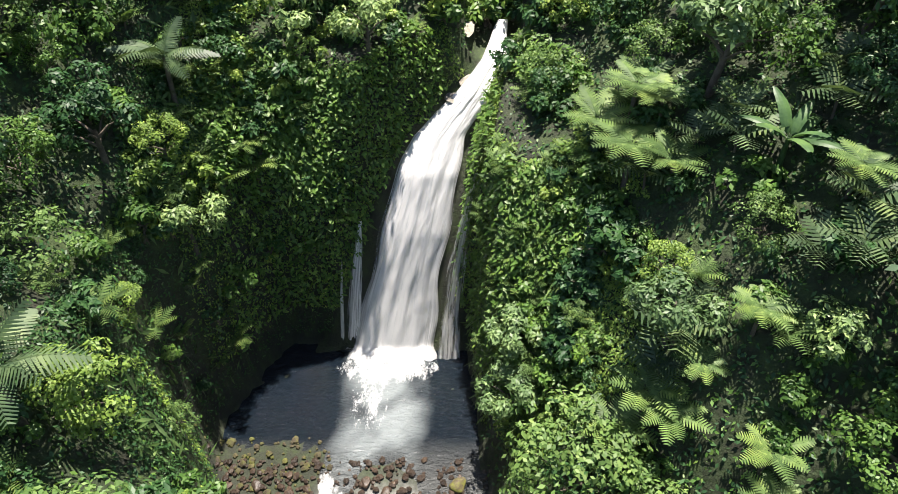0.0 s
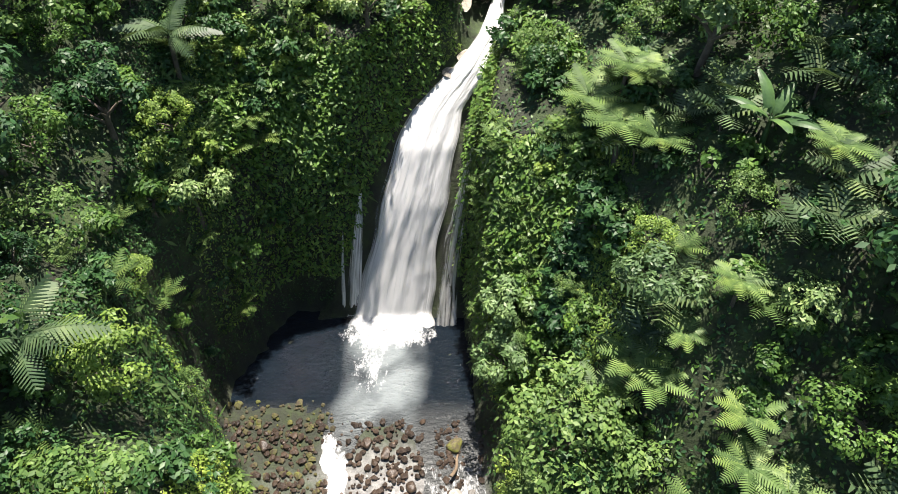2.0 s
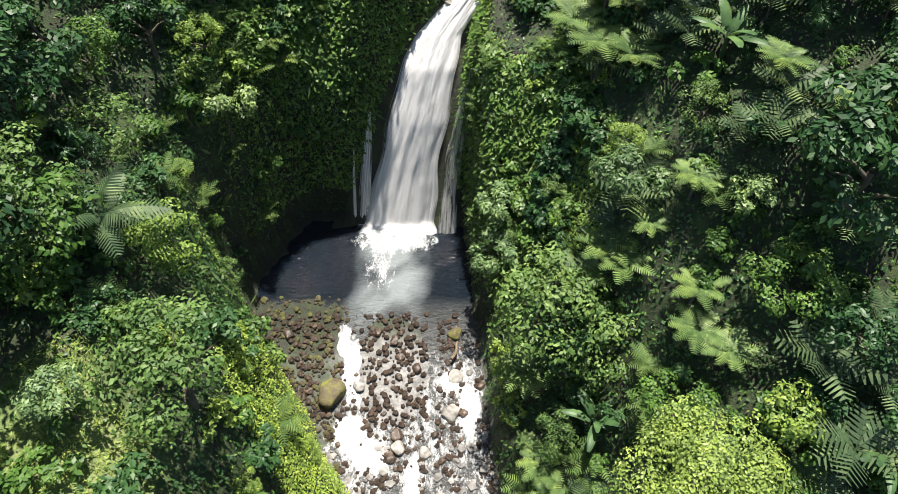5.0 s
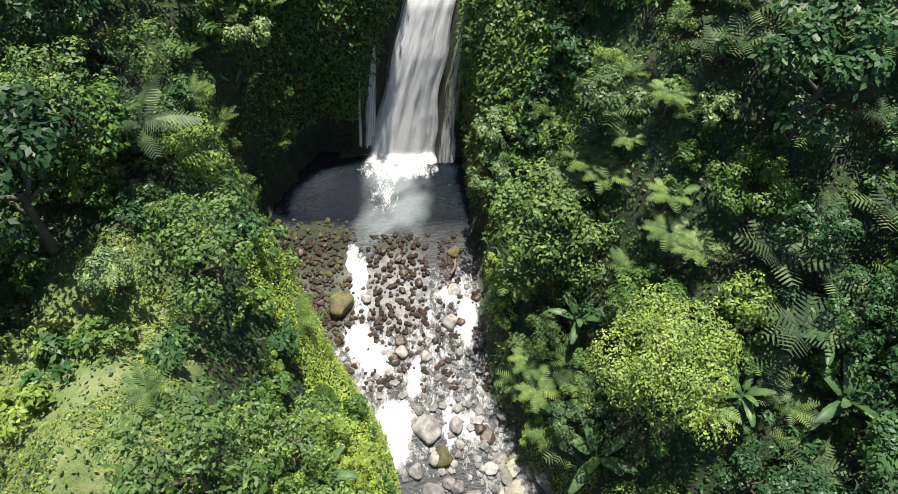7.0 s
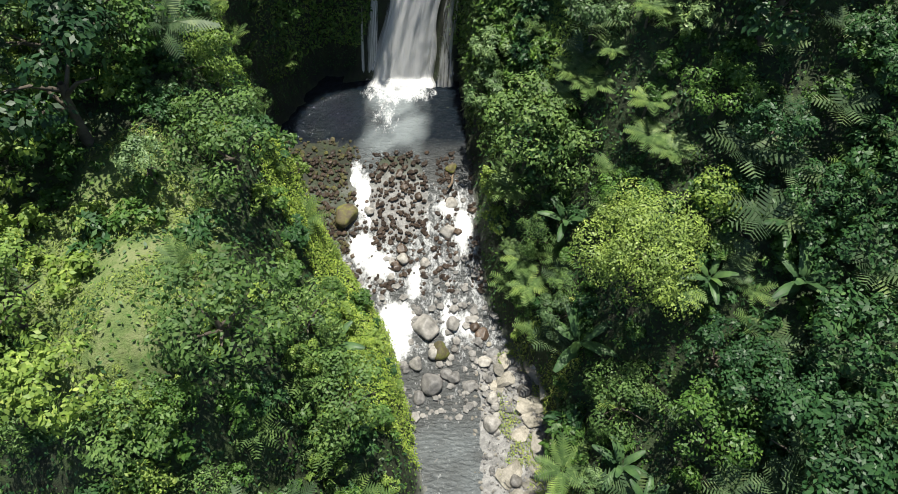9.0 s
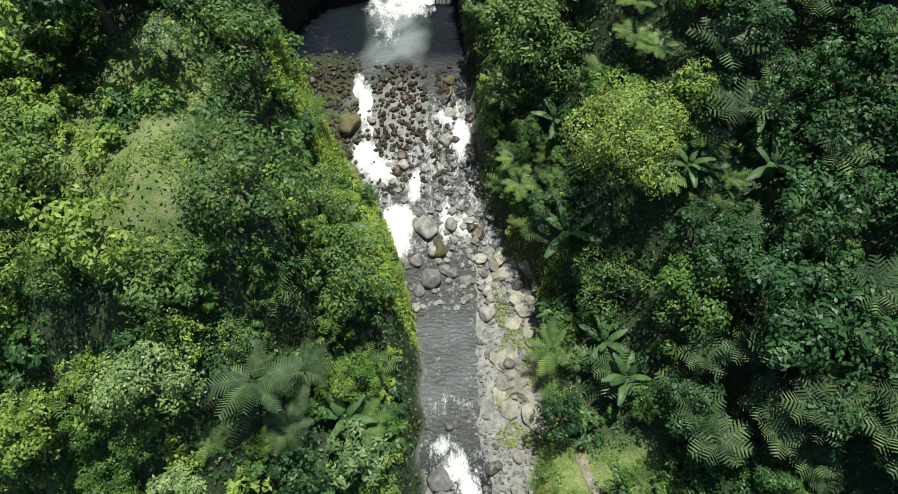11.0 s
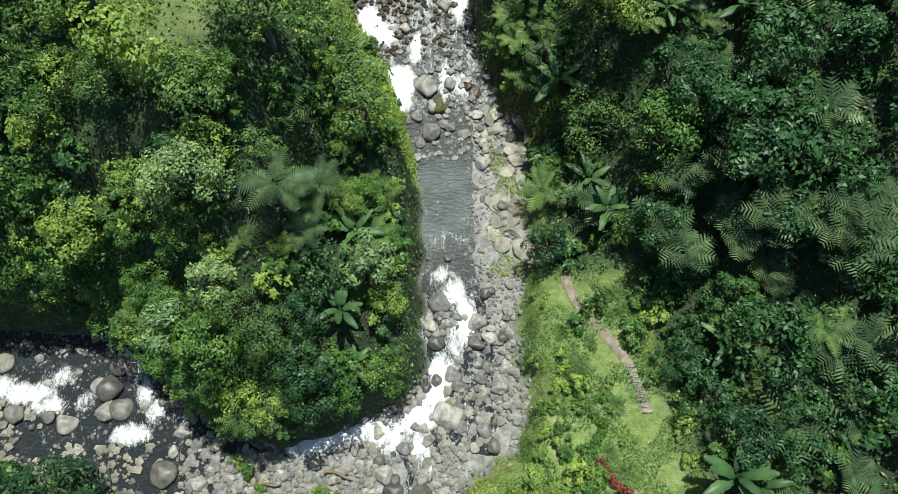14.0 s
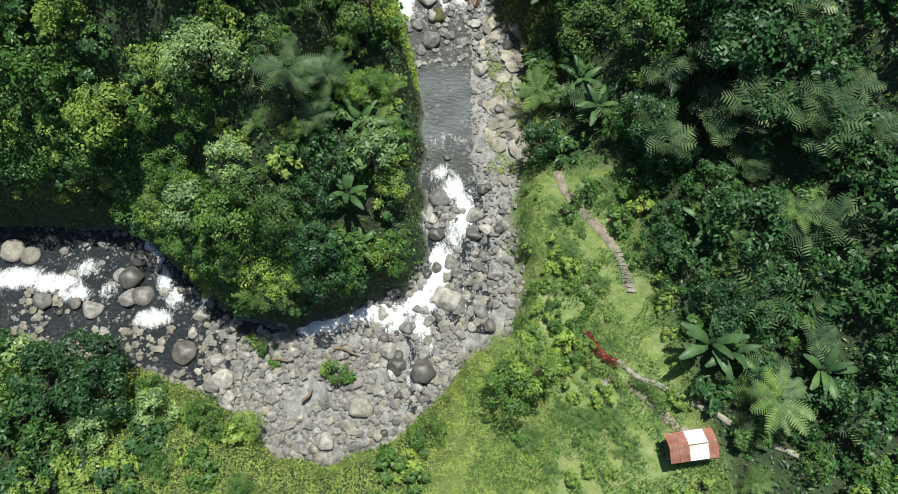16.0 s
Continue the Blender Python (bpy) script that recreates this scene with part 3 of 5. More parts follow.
part("cliff_veil", water_sheet("cliff_veil", [(2.0, 36.0, 4.6, 0.25), (1.3, 35.2, 2.0, 0.5), (0.6, 34.0, -2.0, 0.9), (0.1, 32.8, -5.8, 1.1), (0.0, 31.4, -9.0, 1.3)], 5, THREADS, 20, 70, 0.1), fall, "thin lacy veil")


def splash(name, x, y, z, rx, ry, tall, seed):
    """A churning mound of white water at the foot of the fall."""
    n, k = 40, 12
    rng = np.random.default_rng(seed)
    ph = rng.uniform(0, 6, 6)
    a, r = np.meshgrid(np.linspace(0, 2 * math.pi, n), np.linspace(0.02, 1, k), indexing="ij")
    edge = 1 + 0.16 * np.sin(3 * a + ph[0]) + 0.10 * np.sin(7 * a + ph[1]) + 0.06 * np.sin(13 * a + ph[2])
    px, py = x + rx * r * edge * np.cos(a), y + ry * r * edge * np.sin(a)
    pz = z + tall * (1 - r ** 2) * (1 + 0.35 * np.sin(4 * px + ph[3]) * np.sin(3.3 * py + ph[4])) + 0.05 * np.sin(9 * px) * np.sin(8 * py)
    me = mesh_np(name, np.stack([px, py, pz], 2).reshape(-1, 3), grid_faces(n, k), VEIL, True)
    e = (0.16 - 0.72 * r).ravel()
    colours(me, "foam", np.stack([e, e, e], 1))
    uvl = me.uv_layers.new(name="UVMap")
    idx = np.empty(len(me.loops), np.int32)
    me.loops.foreach_get("vertex_index", idx)
    uvl.data.foreach_set("uv", (np.stack([px.ravel() * 0.3, py.ravel() * 0.6], 1)[idx]).astype(np.float32).ravel())
    return me


for i, (x, y, rx, ry, tall) in enumerate([(-4.3, 31.2, 4.3, 1.9, 0.8), (-5.0, 29.6, 3.4, 2.2, 0.2), (-3.4, 30.4, 3.2, 1.6, 0.35), (-7.2, 32.2, 1.3, 0.9, 0.4)]):
    part("splash", splash("splash", x, y, -9.2, rx, ry, tall, 11 + i), fall, "white foaming splash")

# ---- plants: kinds ----
def crown_mesh(name, seed, mat, radius=2.0, tall=0.8, lobes=16, count=1100, leaf=0.30, wide=0.55, loose=0.38):
    rng = np.random.default_rng(seed)
    d = unit(rng.normal(size=(lobes, 3)) + np.array([0, 0, 0.45]))
    c = d * radius * rng.uniform(0.5, 0.92, (lobes, 1)) * np.array([1, 1, tall])
    r = radius * rng.uniform(0.19, 0.36, lobes)
    w = r ** 2 / (r ** 2).sum()
    which = rng.choice(lobes, count, p=w)
    n = unit(rng.normal(size=(count, 3)) + 0.6 * d[which] + np.array([0, 0, 0.35]))
    shell = rng.uniform(0.72, 1.06, (count, 1))
    p = c[which] + n * r[which][:, None] * shell * np.array([1, 1, 0.85])
    v, f = leaves(rng, p, n + np.array([0, 0, 0.5]), np.full(count, leaf), wide, loose)
    me = mesh_np(name, v, f, mat)
    FORMS.append((me, v.reshape(-1, 4, 3), mat))
    return me


FORMS = []


def trunk_mesh(name, seed, tall, thick, radius):
    rng = np.random.default_rng(seed)
    bend = rng.uniform(-0.3, 0.3, (2,))
    pts = [(bend[0] * t * t, bend[1] * t * t, -0.6 + (tall + 0.6) * t) for t in np.linspace(0, 1, 6)]
    parts = [tube(pts, [thick * (1.25 - 0.7 * t) for t in np.linspace(0, 1, 6)], 7)]
    for _ in range(5):
        a, u = rng.uniform(0, 6.28), rng.uniform(0.55, 0.9)
        s = np.array([bend[0] * u * u, bend[1] * u * u, tall * u])
        e = s + np.array([math.cos(a), math.sin(a), 0.7]) * radius * 0.6
        parts.append(tube([s, (s + e) / 2 + np.array([0, 0, 0.15]), e], [thick * 0.5, thick * 0.32, thick * 0.1], 5))
    return mesh_np(name, *join(parts), BARK, True)


def tree(name, seed, mat, radius, stem, label, category="tree", **kw):
    """A tree or shrub: a tapered trunk with limbs under a crown of single leaves."""
    root = tagged(new(name), label, category)
    part("trunk", trunk_mesh("trunk", seed, stem, 0.05 + 0.05 * radius, radius), root)
    crown = part("crown", crown_mesh("crown", seed + 1, mat, radius, **kw), root)
    crown.location.z = stem + radius * 0.35
    return root


def frond_mesh(name, seed, mat, length, pairs, width, arch, droop=0.25, pin=0.05):
    """A feather-shaped frond that grows along +x: a midrib and rows of pinnae."""
    rng = np.random.default_rng(seed)
    t = np.linspace(0, 1, 9)
    rib = np.stack([length * t * (1 - 0.12 * arch * t), 0 * t, length * arch * (0.55 * t - 0.85 * t * t)], 1)
    rv, rf = tube(rib, 0.022 * length * 0.6 * (1.1 - t), 4)
    v, f = [np.array(rv)], [np.array(rf)]
    o = len(rv)
    for i in range(pairs):
        u = 0.1 + 0.9 * (i + 0.5) / pairs
        p = np.array([np.interp(u, t, rib[:, k]) for k in range(3)])
        w = width * (math.sin(math.pi * min(u * 0.82 + 0.13, 1)) ** 0.7) * rng.uniform(0.88, 1.1)
        for s in (-1, 1):
            e = p + np.array([w * 0.42, s * w, -droop * w])
            m = (p + e) / 2 + np.array([0, 0, 0.06 * w])
            h = np.array([pin * 1.0, 0, 0.0])
            v.append(np.array([p - h * 1.1, p + h * 1.1, e + h * 0.35, e - h * 0.35]))
            f.append(np.array([[0, 1, 2, 3]]) + o)
            o += 4
    return mesh_np(name, np.concatenate(v), np.concatenate(f), mat)


def rosette(name, seed, frond, count, stem, thick, label, category, lift=20, spread=25, bark=BARK):
    """A trunk that ends in a ring of fronds."""
    rng = np.random.default_rng(seed)
    root = tagged(new(name), label, category)
    t = np.linspace(0, 1, 5)
    part("trunk", mesh_np("trunk", *tube([(0.15 * a * a, 0.1 * a, -0.6 + (stem + 0.6) * a) for a in t], [thick * (1.2 - 0.35 * a) for a in t], 7), bark, True), root)
    for i in range(count):
        o = part("frond", frond, root)
        o.matrix_basis = pose(0.15, 0.1, stem, 0, -lift + rng.uniform(-spread, spread), 360 * i / count + rng.uniform(-12, 12)) @ Matrix.Scale(rng.uniform(0.8, 1.1), 4)
    return root


def blade_mesh(name, seed, mat, length, width, arch):
    """A broad banana leaf along +x, with a midrib fold and torn edges."""
    rng = np.random.default_rng(seed)
    n = 14
    v, f = [], []
    for i in range(n + 1):
        t = i / n
        w = width * (math.sin(math.pi * min(0.1 + t * 0.86, 1)) ** 0.6) if t > 0.16 else 0.03
        p = np.array([length * t * (1 - 0.2 * arch * t), 0, length * arch * (0.75 * t - 1.05 * t * t)])
        for s, k in ((-1, 1.0), (-0.5, 0.5), (0, 0.0), (0.5, 0.5), (1, 1.0)):
            ww = w * (1 - 0.16 * rng.random() * (abs(s) == 1))
            v.append(p + np.array([0, s * ww, -0.16 * w * abs(s) - 0.10 * w * (abs(s) == 1) + 0.05 * w]))
    for i in range(n):
        for j in range(4):
            a = i * 5 + j
            f.append((a, a + 1, a + 6, a + 5))
    return mesh_np(name, v, f, mat)


def banana(name, seed, blade, count, stem, label):
    rng = np.random.default_rng(seed)
    root = tagged(new(name), label, "banana plant")
    part("stem", mesh_np("stem", *tube([(0, 0, -0.5), (0.05, 0, stem * 0.5), (0.1, 0.05, stem)], [0.14, 0.12, 0.08], 8), BANANA, True), root)
    for i in range(count):
        o = part("leaf", blade, root)
        o.matrix_basis = pose(0.1, 0.05, stem - 0.1, 0, -rng.uniform(15, 60), 360 * i / count + rng.uniform(-20, 20)) @ Matrix.Scale(rng.uniform(0.75, 1.1), 4)
    return root


KINDS = {}


MASTERS = []
for i in range(4):
    MASTERS.append(("mid", tree("tree", 10 + i, LEAF_MID, 2.1, 2.2, "mid-green broadleaf tree in dense rainforest", count=2260, leaf=0.198, lobes=22 + 3 * i)))
    MASTERS.append(("dark", tree("tree", 20 + i, LEAF_DARK, 2.0, 2.0, "dark glossy broadleaf tree in dense rainforest", count=1950, leaf=0.218, lobes=18 + 3 * i, tall=0.9)))
for i in range(3):
    MASTERS.append(("lime", tree("tree", 30 + i, LEAF_LIME, 1.9, 1.8, "sunlit yellow-green leafy tree on the slope", count=2260, leaf=0.186, lobes=26)))
    MASTERS.append(("olive", tree("tree", 40 + i, LEAF_OLIVE, 2.1, 2.3, "olive-green fine-leaved tree on the slope", count=2340, leaf=0.173, lobes=28)))
    MASTERS.append(("pale", tree("tree", 50 + i, LEAF_PALE, 1.8, 1.9, "pale grey-green tree with clustered leaves", count=1790, leaf=0.256, lobes=20, wide=0.42)))
    MASTERS.append(("shrub", tree("shrub", 60 + i, LEAF_MID, 0.95, 0.35, "low green leafy shrub in the undergrowth", "shrub", count=440, leaf=0.230, lobes=10)))
    MASTERS.append(("shrub_lime", tree("shrub", 70 + i, LEAF_LIME, 0.9, 0.3, "low yellow-green shrub in the undergrowth", "shrub", count=440, leaf=0.218, lobes=10)))
    MASTERS.append(("shrub_dark", tree("shrub", 80 + i, LEAF_DARK, 1.0, 0.35, "low dark-green shrub with broad leaves", "shrub", count=370, leaf=0.307, lobes=9, wide=0.45)))
MASTERS.append(("dome", tree("tree", 95, LEAF_DOME, 3.5, 3.2, "large domed tree with dense yellow-green crown above the stream", count=11700, leaf=0.160, lobes=60, tall=0.7)))
MASTERS.append(("pale_fine", tree("tree", 97, LEAF_PALE, 2.2, 2.4, "pale grey-green tree with a dense fine-leaved crown", count=3590, leaf=0.179, lobes=34, tall=1.1)))
MASTERS.append(("shrub_red", tree("shrub", 90, FLOWER, 0.55, 0.2, "small red-leaved ornamental shrub in the garden", "shrub", count=200, leaf=0.205, lobes=7)))
FR_FERN = frond_mesh("frond", 1, FERN, 2.1, 13, 0.46, 0.42, 0.12, 0.068)
FR_SMALL = frond_mesh("frond", 2, FERN, 1.2, 10, 0.27, 0.5, 0.2, 0.042)
FR_PALM = frond_mesh("frond", 3, PALM, 2.7, 15, 0.62, 0.6, 0.5, 0.07)
FR_RATTAN = frond_mesh("frond", 4, PALM, 1.8, 8, 0.6, 0.45, 0.3, 0.078)
BLADE = blade_mesh("leaf", 5, BANANA, 2.3, 0.30, 0.45)
MASTERS.append(("fern", rosette("tree_fern", 1, FR_FERN, 11, 2.2, 0.12, "tree fern with spreading bright-green feathery fronds", "tree fern", 14, 9)))
MASTERS.append(("fern", rosette("tree_fern", 2, FR_FERN, 10, 1.8, 0.12, "tree fern with spreading bright-green feathery fronds", "tree fern", 20, 14)))
MASTERS.append(("small_fern", rosette("fern", 3, FR_SMALL, 10, 0.25, 0.05, "low green fern with arching fronds", "fern", 35, 15)))
MASTERS.append(("palm", rosette("palm", 4, FR_PALM, 9, 3.0, 0.14, "palm with drooping grey-green feather fronds", "palm", 25, 28)))
MASTERS.append(("rattan", rosette("rattan_palm", 5, FR_RATTAN, 9, 0.9, 0.05, "low rattan palm with pale feather fronds", "palm", 35, 18)))
MASTERS.append(("tall_rattan", rosette("rattan_palm", 7, FR_RATTAN, 10, 3.0, 0.06, "slender rattan palm with pale feather fronds on the shaded slope", "palm", 30, 20)))
MASTERS.append(("banana", banana("banana_plant", 6, BLADE, 8, 1.5, "wild banana plant with long broad leaves")))
for key, thing in MASTERS:
    KINDS.setdefault(key, []).append(thing)
USED = set()


def plant(key, x, y, size, turn, group, z=None, pick=0, lean=(0, 0), dz=0.0):
    """Sets a plant of a kind on the ground; the first of each kind is the one that was built."""
    ob = KINDS[key][pick % len(KINDS[key])]
    zz = one_height(x, y) if z is None else z
    m = pose(x, y, zz - 0.1 + dz, lean[0], lean[1], turn) @ Matrix.Scale(size, 4)
    if ob in USED:
        made = copy_thing(ob, m)
    else:
        USED.add(ob)
        ob.matrix_basis, made = m, ob
    return tagged(made, group=group)


# ---- plants that stand out, one by one: kind, x, y, size, turn ----
HEROES_FALL = [("fern", 9.4, 31.2, 1.00, 10), ("fern", 7.8, 31.0, 1.10, 70), ("fern", 9.0, 28.5, 1.20, 40), ("fern", 10.8, 27.0, 0.85, 110), ("fern", 10.7, 30.3, 0.80, 150), ("banana", 14.9, 25.6, 1.20, 200), ("fern", -12.2, 34.0, 0.80, 40), ("fern", -11.6, 34.2, 0.85, 140), ("rattan", 11.8, 28.0, 1.00, 20), ("rattan", 13.5, 28.2, 1.00, 80), ("pale", 3.9, 25.7, 1.20, 10), ("pale", 3.4, 23.4, 1.05, 80), ("pale", 10.0, 20.8, 1.10, 40), ("pale", 12.9, 30.6, 1.30, 15), ("pale", -4.8, 38.4, 1.10, 60), ("lime", 10.1, 23.1, 0.70, 20), ("lime", -15.1, 30.4, 0.80, 20), ("palm", -15.0, 33.4, 1.00, 30), ("pale", -14.5, 29.3, 1.00, 70)]
HEROES_RIGHT = [("fern", 9.0, 19.0, 0.90, 30), ("fern", 7.7, 18.4, 1.00, 100), ("fern", 9.9, 17.8, 0.85, 60), ("fern", 13.1, 19.6, 0.75, 60), ("fern", 13.2, 15.4, 0.75, 10), ("fern", 16.9, 23.2, 0.80, 10), ("rattan", 15.4, 20.9, 1.10, 40), ("fern", 4.8, 15.6, 0.95, 0), ("fern", 6.2, 8.6, 0.85, 70), ("fern", 13.1, 13.6, 0.85, 20), ("banana", 8.7, 11.7, 0.80, 50), ("banana", 20.6, 6.8, 0.80, 130), ("banana", 21.2, 3.8, 0.95, 10), ("banana", 9.3, 3.6, 1.15, 30), ("banana", 16.3, 4.6, 0.75, 70), ("fern", 19.6, 19.9, 0.90, 50), ("fern", 22.0, 18.7, 1.00, 10), ("pale", 8.1, 5.8, 0.80, 10)]
HEROES_LEFT = [("palm", -15.9, 14.7, 1.10, 20), ("banana", -6.6, 0.7, 0.90, 50), ("palm", -10.1, -10.4, 1.00, 30), ("palm", -7.9, -8.5, 0.75, 200), ("banana", -6.7, -15.9, 0.85, 10), ("banana", -5.8, -10.7, 0.90, 50), ("fern", -4.7, -10.8, 0.80, 20), ("banana", -5.7, -18.7, 0.60, 100), ("palm", -8.6, -11.8, 0.70, 90), ("pale", -15.9, 7.1, 0.70, 0), ("lime", -14.5, 16.3, 1.10, 0), ("lime", -15.8, 23.1, 1.00, 40)]
HEROES_LOW = [("fern", 8.3, -3.6, 1.10, 50), ("banana", 11.7, -3.9, 0.85, 30), ("banana", 13.0, -6.5, 0.90, 130), ("banana", 17.8, -6.2, 0.85, 60), ("fern", 25.1, -17.5, 0.90, 10), ("banana", 19.1, -26.3, 1.10, 90), ("banana", 20.4, -26.8, 0.90, 10), ("fern", 22.6, -30.4, 1.20, 10), ("banana", 26.2, -28.2, 0.95, 160), ("banana", 20.0, -17.5, 0.90, 30)]
HEROES_MASS = [("dome", 12.2, 5.6, 1.15, 0), ("pale_fine", -14.6, -11.0, 1.15, 0), ("lime", 6.4, -28.0, 1.5, 0), ("mid", 5.2, -29.6, 1.0, 70), ("lime", -14.0, -31.5, 1.2, 10), ("dark", -26.0, -26.8, 1.5, 10), ("dark", -29.0, -28.0, 1.4, 80),
               ("dark", -24.6, -29.5, 1.2, 80), ("lime", 4.0, 16.6, 0.9, 5), ("olive", -8.0, 2.0, 1.2, 5), ("dark", -20.0, 9.5, 1.5, 5)]
HEROES = HEROES_FALL + HEROES_RIGHT + HEROES_LEFT + HEROES_LOW + HEROES_MASS
for i, (key, x, y, size, turn) in enumerate(HEROES):
    plant(key, x, y, size, turn, "standout plants", pick=i)

# ---- the rainforest ----
rng = random.Random(5)
spots = []
for iy in range(38):
    for ix in range(31):
        x, y = -45 + 2.95 * (ix + rng.random()), -43 + 2.85 * (iy + rng.random())
        spots.append((x, y, rng.random(), rng.random(), rng.random(), rng.random()))
P = np.array(spots)
DD, _ = bed_at(P[:, 0], P[:, 1])
HH = height(P[:, 0], P[:, 1])
SL = np.hypot(height(P[:, 0] + 0.6, P[:, 1]) - height(P[:, 0] - 0.6, P[:, 1]), height(P[:, 0], P[:, 1] + 0.6) - height(P[:, 0], P[:, 1] - 0.6)) / 1.2
GG = garden_at(P[:, 0], P[:, 1])
CH = abs(P[:, 0] - lerp_rows(P[:, 1], CHUTE, 1)) - lerp_rows(P[:, 1], CHUTE, 2)


def kind_for(x, y, r):
    if y < -33:
        mixk = ("lime", "lime", "shrub_lime", "mid", "shrub_lime")
    elif x < -14 and y > 11:
        mixk = ("dark", "olive", "dark", "mid", "dark")
    elif x < -3 and -12 < y < 16:
        mixk = ("lime", "mid", "olive", "lime", "mid", "lime", "lime")
    elif x > 17 and y < 32:
        # Dark leaf kinds stand in for the cloud shade over this slope.
        mixk = ("dark", "rattan", "dark", "rattan", "dark")
    elif x > 12 and y < 2:
        # Extra dark trees, so the leaf colour carries some of that shade.
        mixk = ("mid", "rattan", "dark", "olive", "dark", "mid", "dark")
    elif x > 4:
        mixk = ("mid", "olive", "dark", "fern", "pale", "lime", "mid")
    else:
        mixk = ("mid", "dark", "olive", "dark", "pale", "mid", "lime")
    return mixk[int(r * len(mixk)) % len(mixk)]


REST = {}


def massed(key, x, y, z, size, turn, pick, stem):
    """Notes a plant that is too far off or too hidden to be told apart; these are joined by leaf kind."""
    me = next(o for o in KINDS[key][pick % len(KINDS[key])].children if o.name.startswith("crown")).data
    form = next(f for f in FORMS if f[0] == me)
    REST.setdefault(form[2].name, []).append((form, x, y, z + stem, size, turn))


trees = shrubs = ferns = 0
for (x, y, r1, r2, r3, r4), d, h, sl, g, ch in zip(P, DD, HH, SL, GG, CH):
    if d < 1.0 or (ch < (2.0 if y < 42 else 0.5) and y > 30) or g > 0.3 or y > 52 or abs(x) > 38 or ((x + 17.0) / 4.2) ** 2 + ((y - 2.6) / 6.8) ** 2 < 1 or (2.0 < x < 7.4 and 26.2 < y < 34.5):
        continue
    if sl > 2.8 and r4 < 0.1:
        continue
    if any((x - hx) ** 2 + (y - hy) ** 2 < (1.5 * hs) ** 2 for _, hx, hy, hs, _ in HEROES):
        continue
    key = kind_for(x, y, r1)
    size = 0.7 + 0.75 * r2 * r2 + (0.15 if abs(x) > 20 else 0)
    if sl > 2.0:
        size *= 0.75
    if d < 3.5:
        size *= 0.7
    if y < -33 and key in ("lime", "mid"):
        size *= 0.55
    if (11 < x < 19 and y < -11) or (-14.0 < x < -11 and -4 < y < 8):
        size *= 0.72
    near = -22 < x < 22 and -24 < y < 34 and r4 < 0.8
    if key in ("fern", "rattan"):
        ferns += 1
        plant(key, x, y, size * 0.9, 360 * r3, "rainforest ferns and palms", z=h, pick=int(97 * r4))
        if key == "rattan":
            massed("dark", x + 0.8, y + 0.5, h, size * 0.5, 360 * r4, int(97 * r2), -0.2)
    elif near and trees < 285:
        trees += 1
        plant(key, x, y, size, 360 * r3, "rainforest trees", z=h, pick=int(97 * r4), dz=-0.5)
    elif key in ("shrub_lime",):
        massed(key, x, y, h, size, 360 * r3, int(97 * r4), 0.3 * size)
    else:
        massed(key, x, y, h - 0.5, size, 360 * r3, int(97 * r4), 2.5 * size)
under = random.Random(8)
spots = [(under.uniform(-40, 40), under.uniform(-38, 56), under.random(), under.random(), under.random()) for _ in range(1700)]
P = np.array(spots)
DD, _ = bed_at(P[:, 0], P[:, 1])
HH = height(P[:, 0], P[:, 1])
GG = garden_at(P[:, 0], P[:, 1])
CH = abs(P[:, 0] - lerp_rows(P[:, 1], CHUTE, 1)) - lerp_rows(P[:, 1], CHUTE, 2)
for (x, y, r1, r2, r3), d, h, g, ch in zip(P, DD, HH, GG, CH):
    if d < 0.7 or (ch < 1.2 and y > 30) or g > 0.1 or (x < -9 and x > -15 and y > 22 and h < -3):
        continue
    if ((x + 16.6) / 4.4) ** 2 + ((y - 2.2) / 7.0) ** 2 < 1 and r3 < 0.45:
        continue
    keys = ("shrub", "shrub_lime", "small_fern", "shrub", "shrub_dark") if x < 8 else ("shrub_dark", "small_fern", "rattan", "shrub", "shrub")
    key = keys[int(r1 * 5)]
    if key in ("small_fern", "rattan") and (ferns > 210 or abs(x) > 26 or y > 40):
        key = "shrub_dark"
    if key in ("small_fern", "rattan"):
        ferns += 1
        plant(key, x, y, 0.8 + 0.8 * r2, 360 * r3, "undergrowth", z=h, pick=int(r2 * 50))
    elif d < 6 and abs(x) < 20 and y < 36 and shrubs < 20:
        shrubs += 1
        plant(key, x, y, 0.7 + 0.8 * r2, 360 * r3, "undergrowth", z=h, pick=int(r2 * 50))
    else:
        massed(key, x, y, h, 0.7 + 0.8 * r2, 360 * r3, int(r2 * 50), 0.5)
cl = random.Random(12)
for i in range(44):
    x = -42 + 0.9 * i + cl.uniform(-0.4, 0.4)
    if x > -3:
        continue
    y = float(lerp_rows(x, LOWER, 1)) + cl.uniform(0.9, 2.6)
    massed(cl.choice(["mid", "mid", "dark", "lime", "olive"]), x, y, one_height(x, y), cl.uniform(0.5, 0.85), cl.uniform(0, 360), i, 0.9)
for i in range(60):
    y = cl.uniform(40.5, 54)
    side = cl.choice((-1, 1))
    x = float(lerp_rows(y, CHUTE, 1)) + side * (float(lerp_rows(y, CHUTE, 2)) + cl.uniform(0.2 if side > 0 else 1.6, 3.5))
    plant(cl.choice(["shrub", "shrub_lime", "small_fern", "shrub_dark"]), x, y, cl.uniform(0.7, 1.3), cl.uniform(0, 360), "plants above the fall", pick=i)
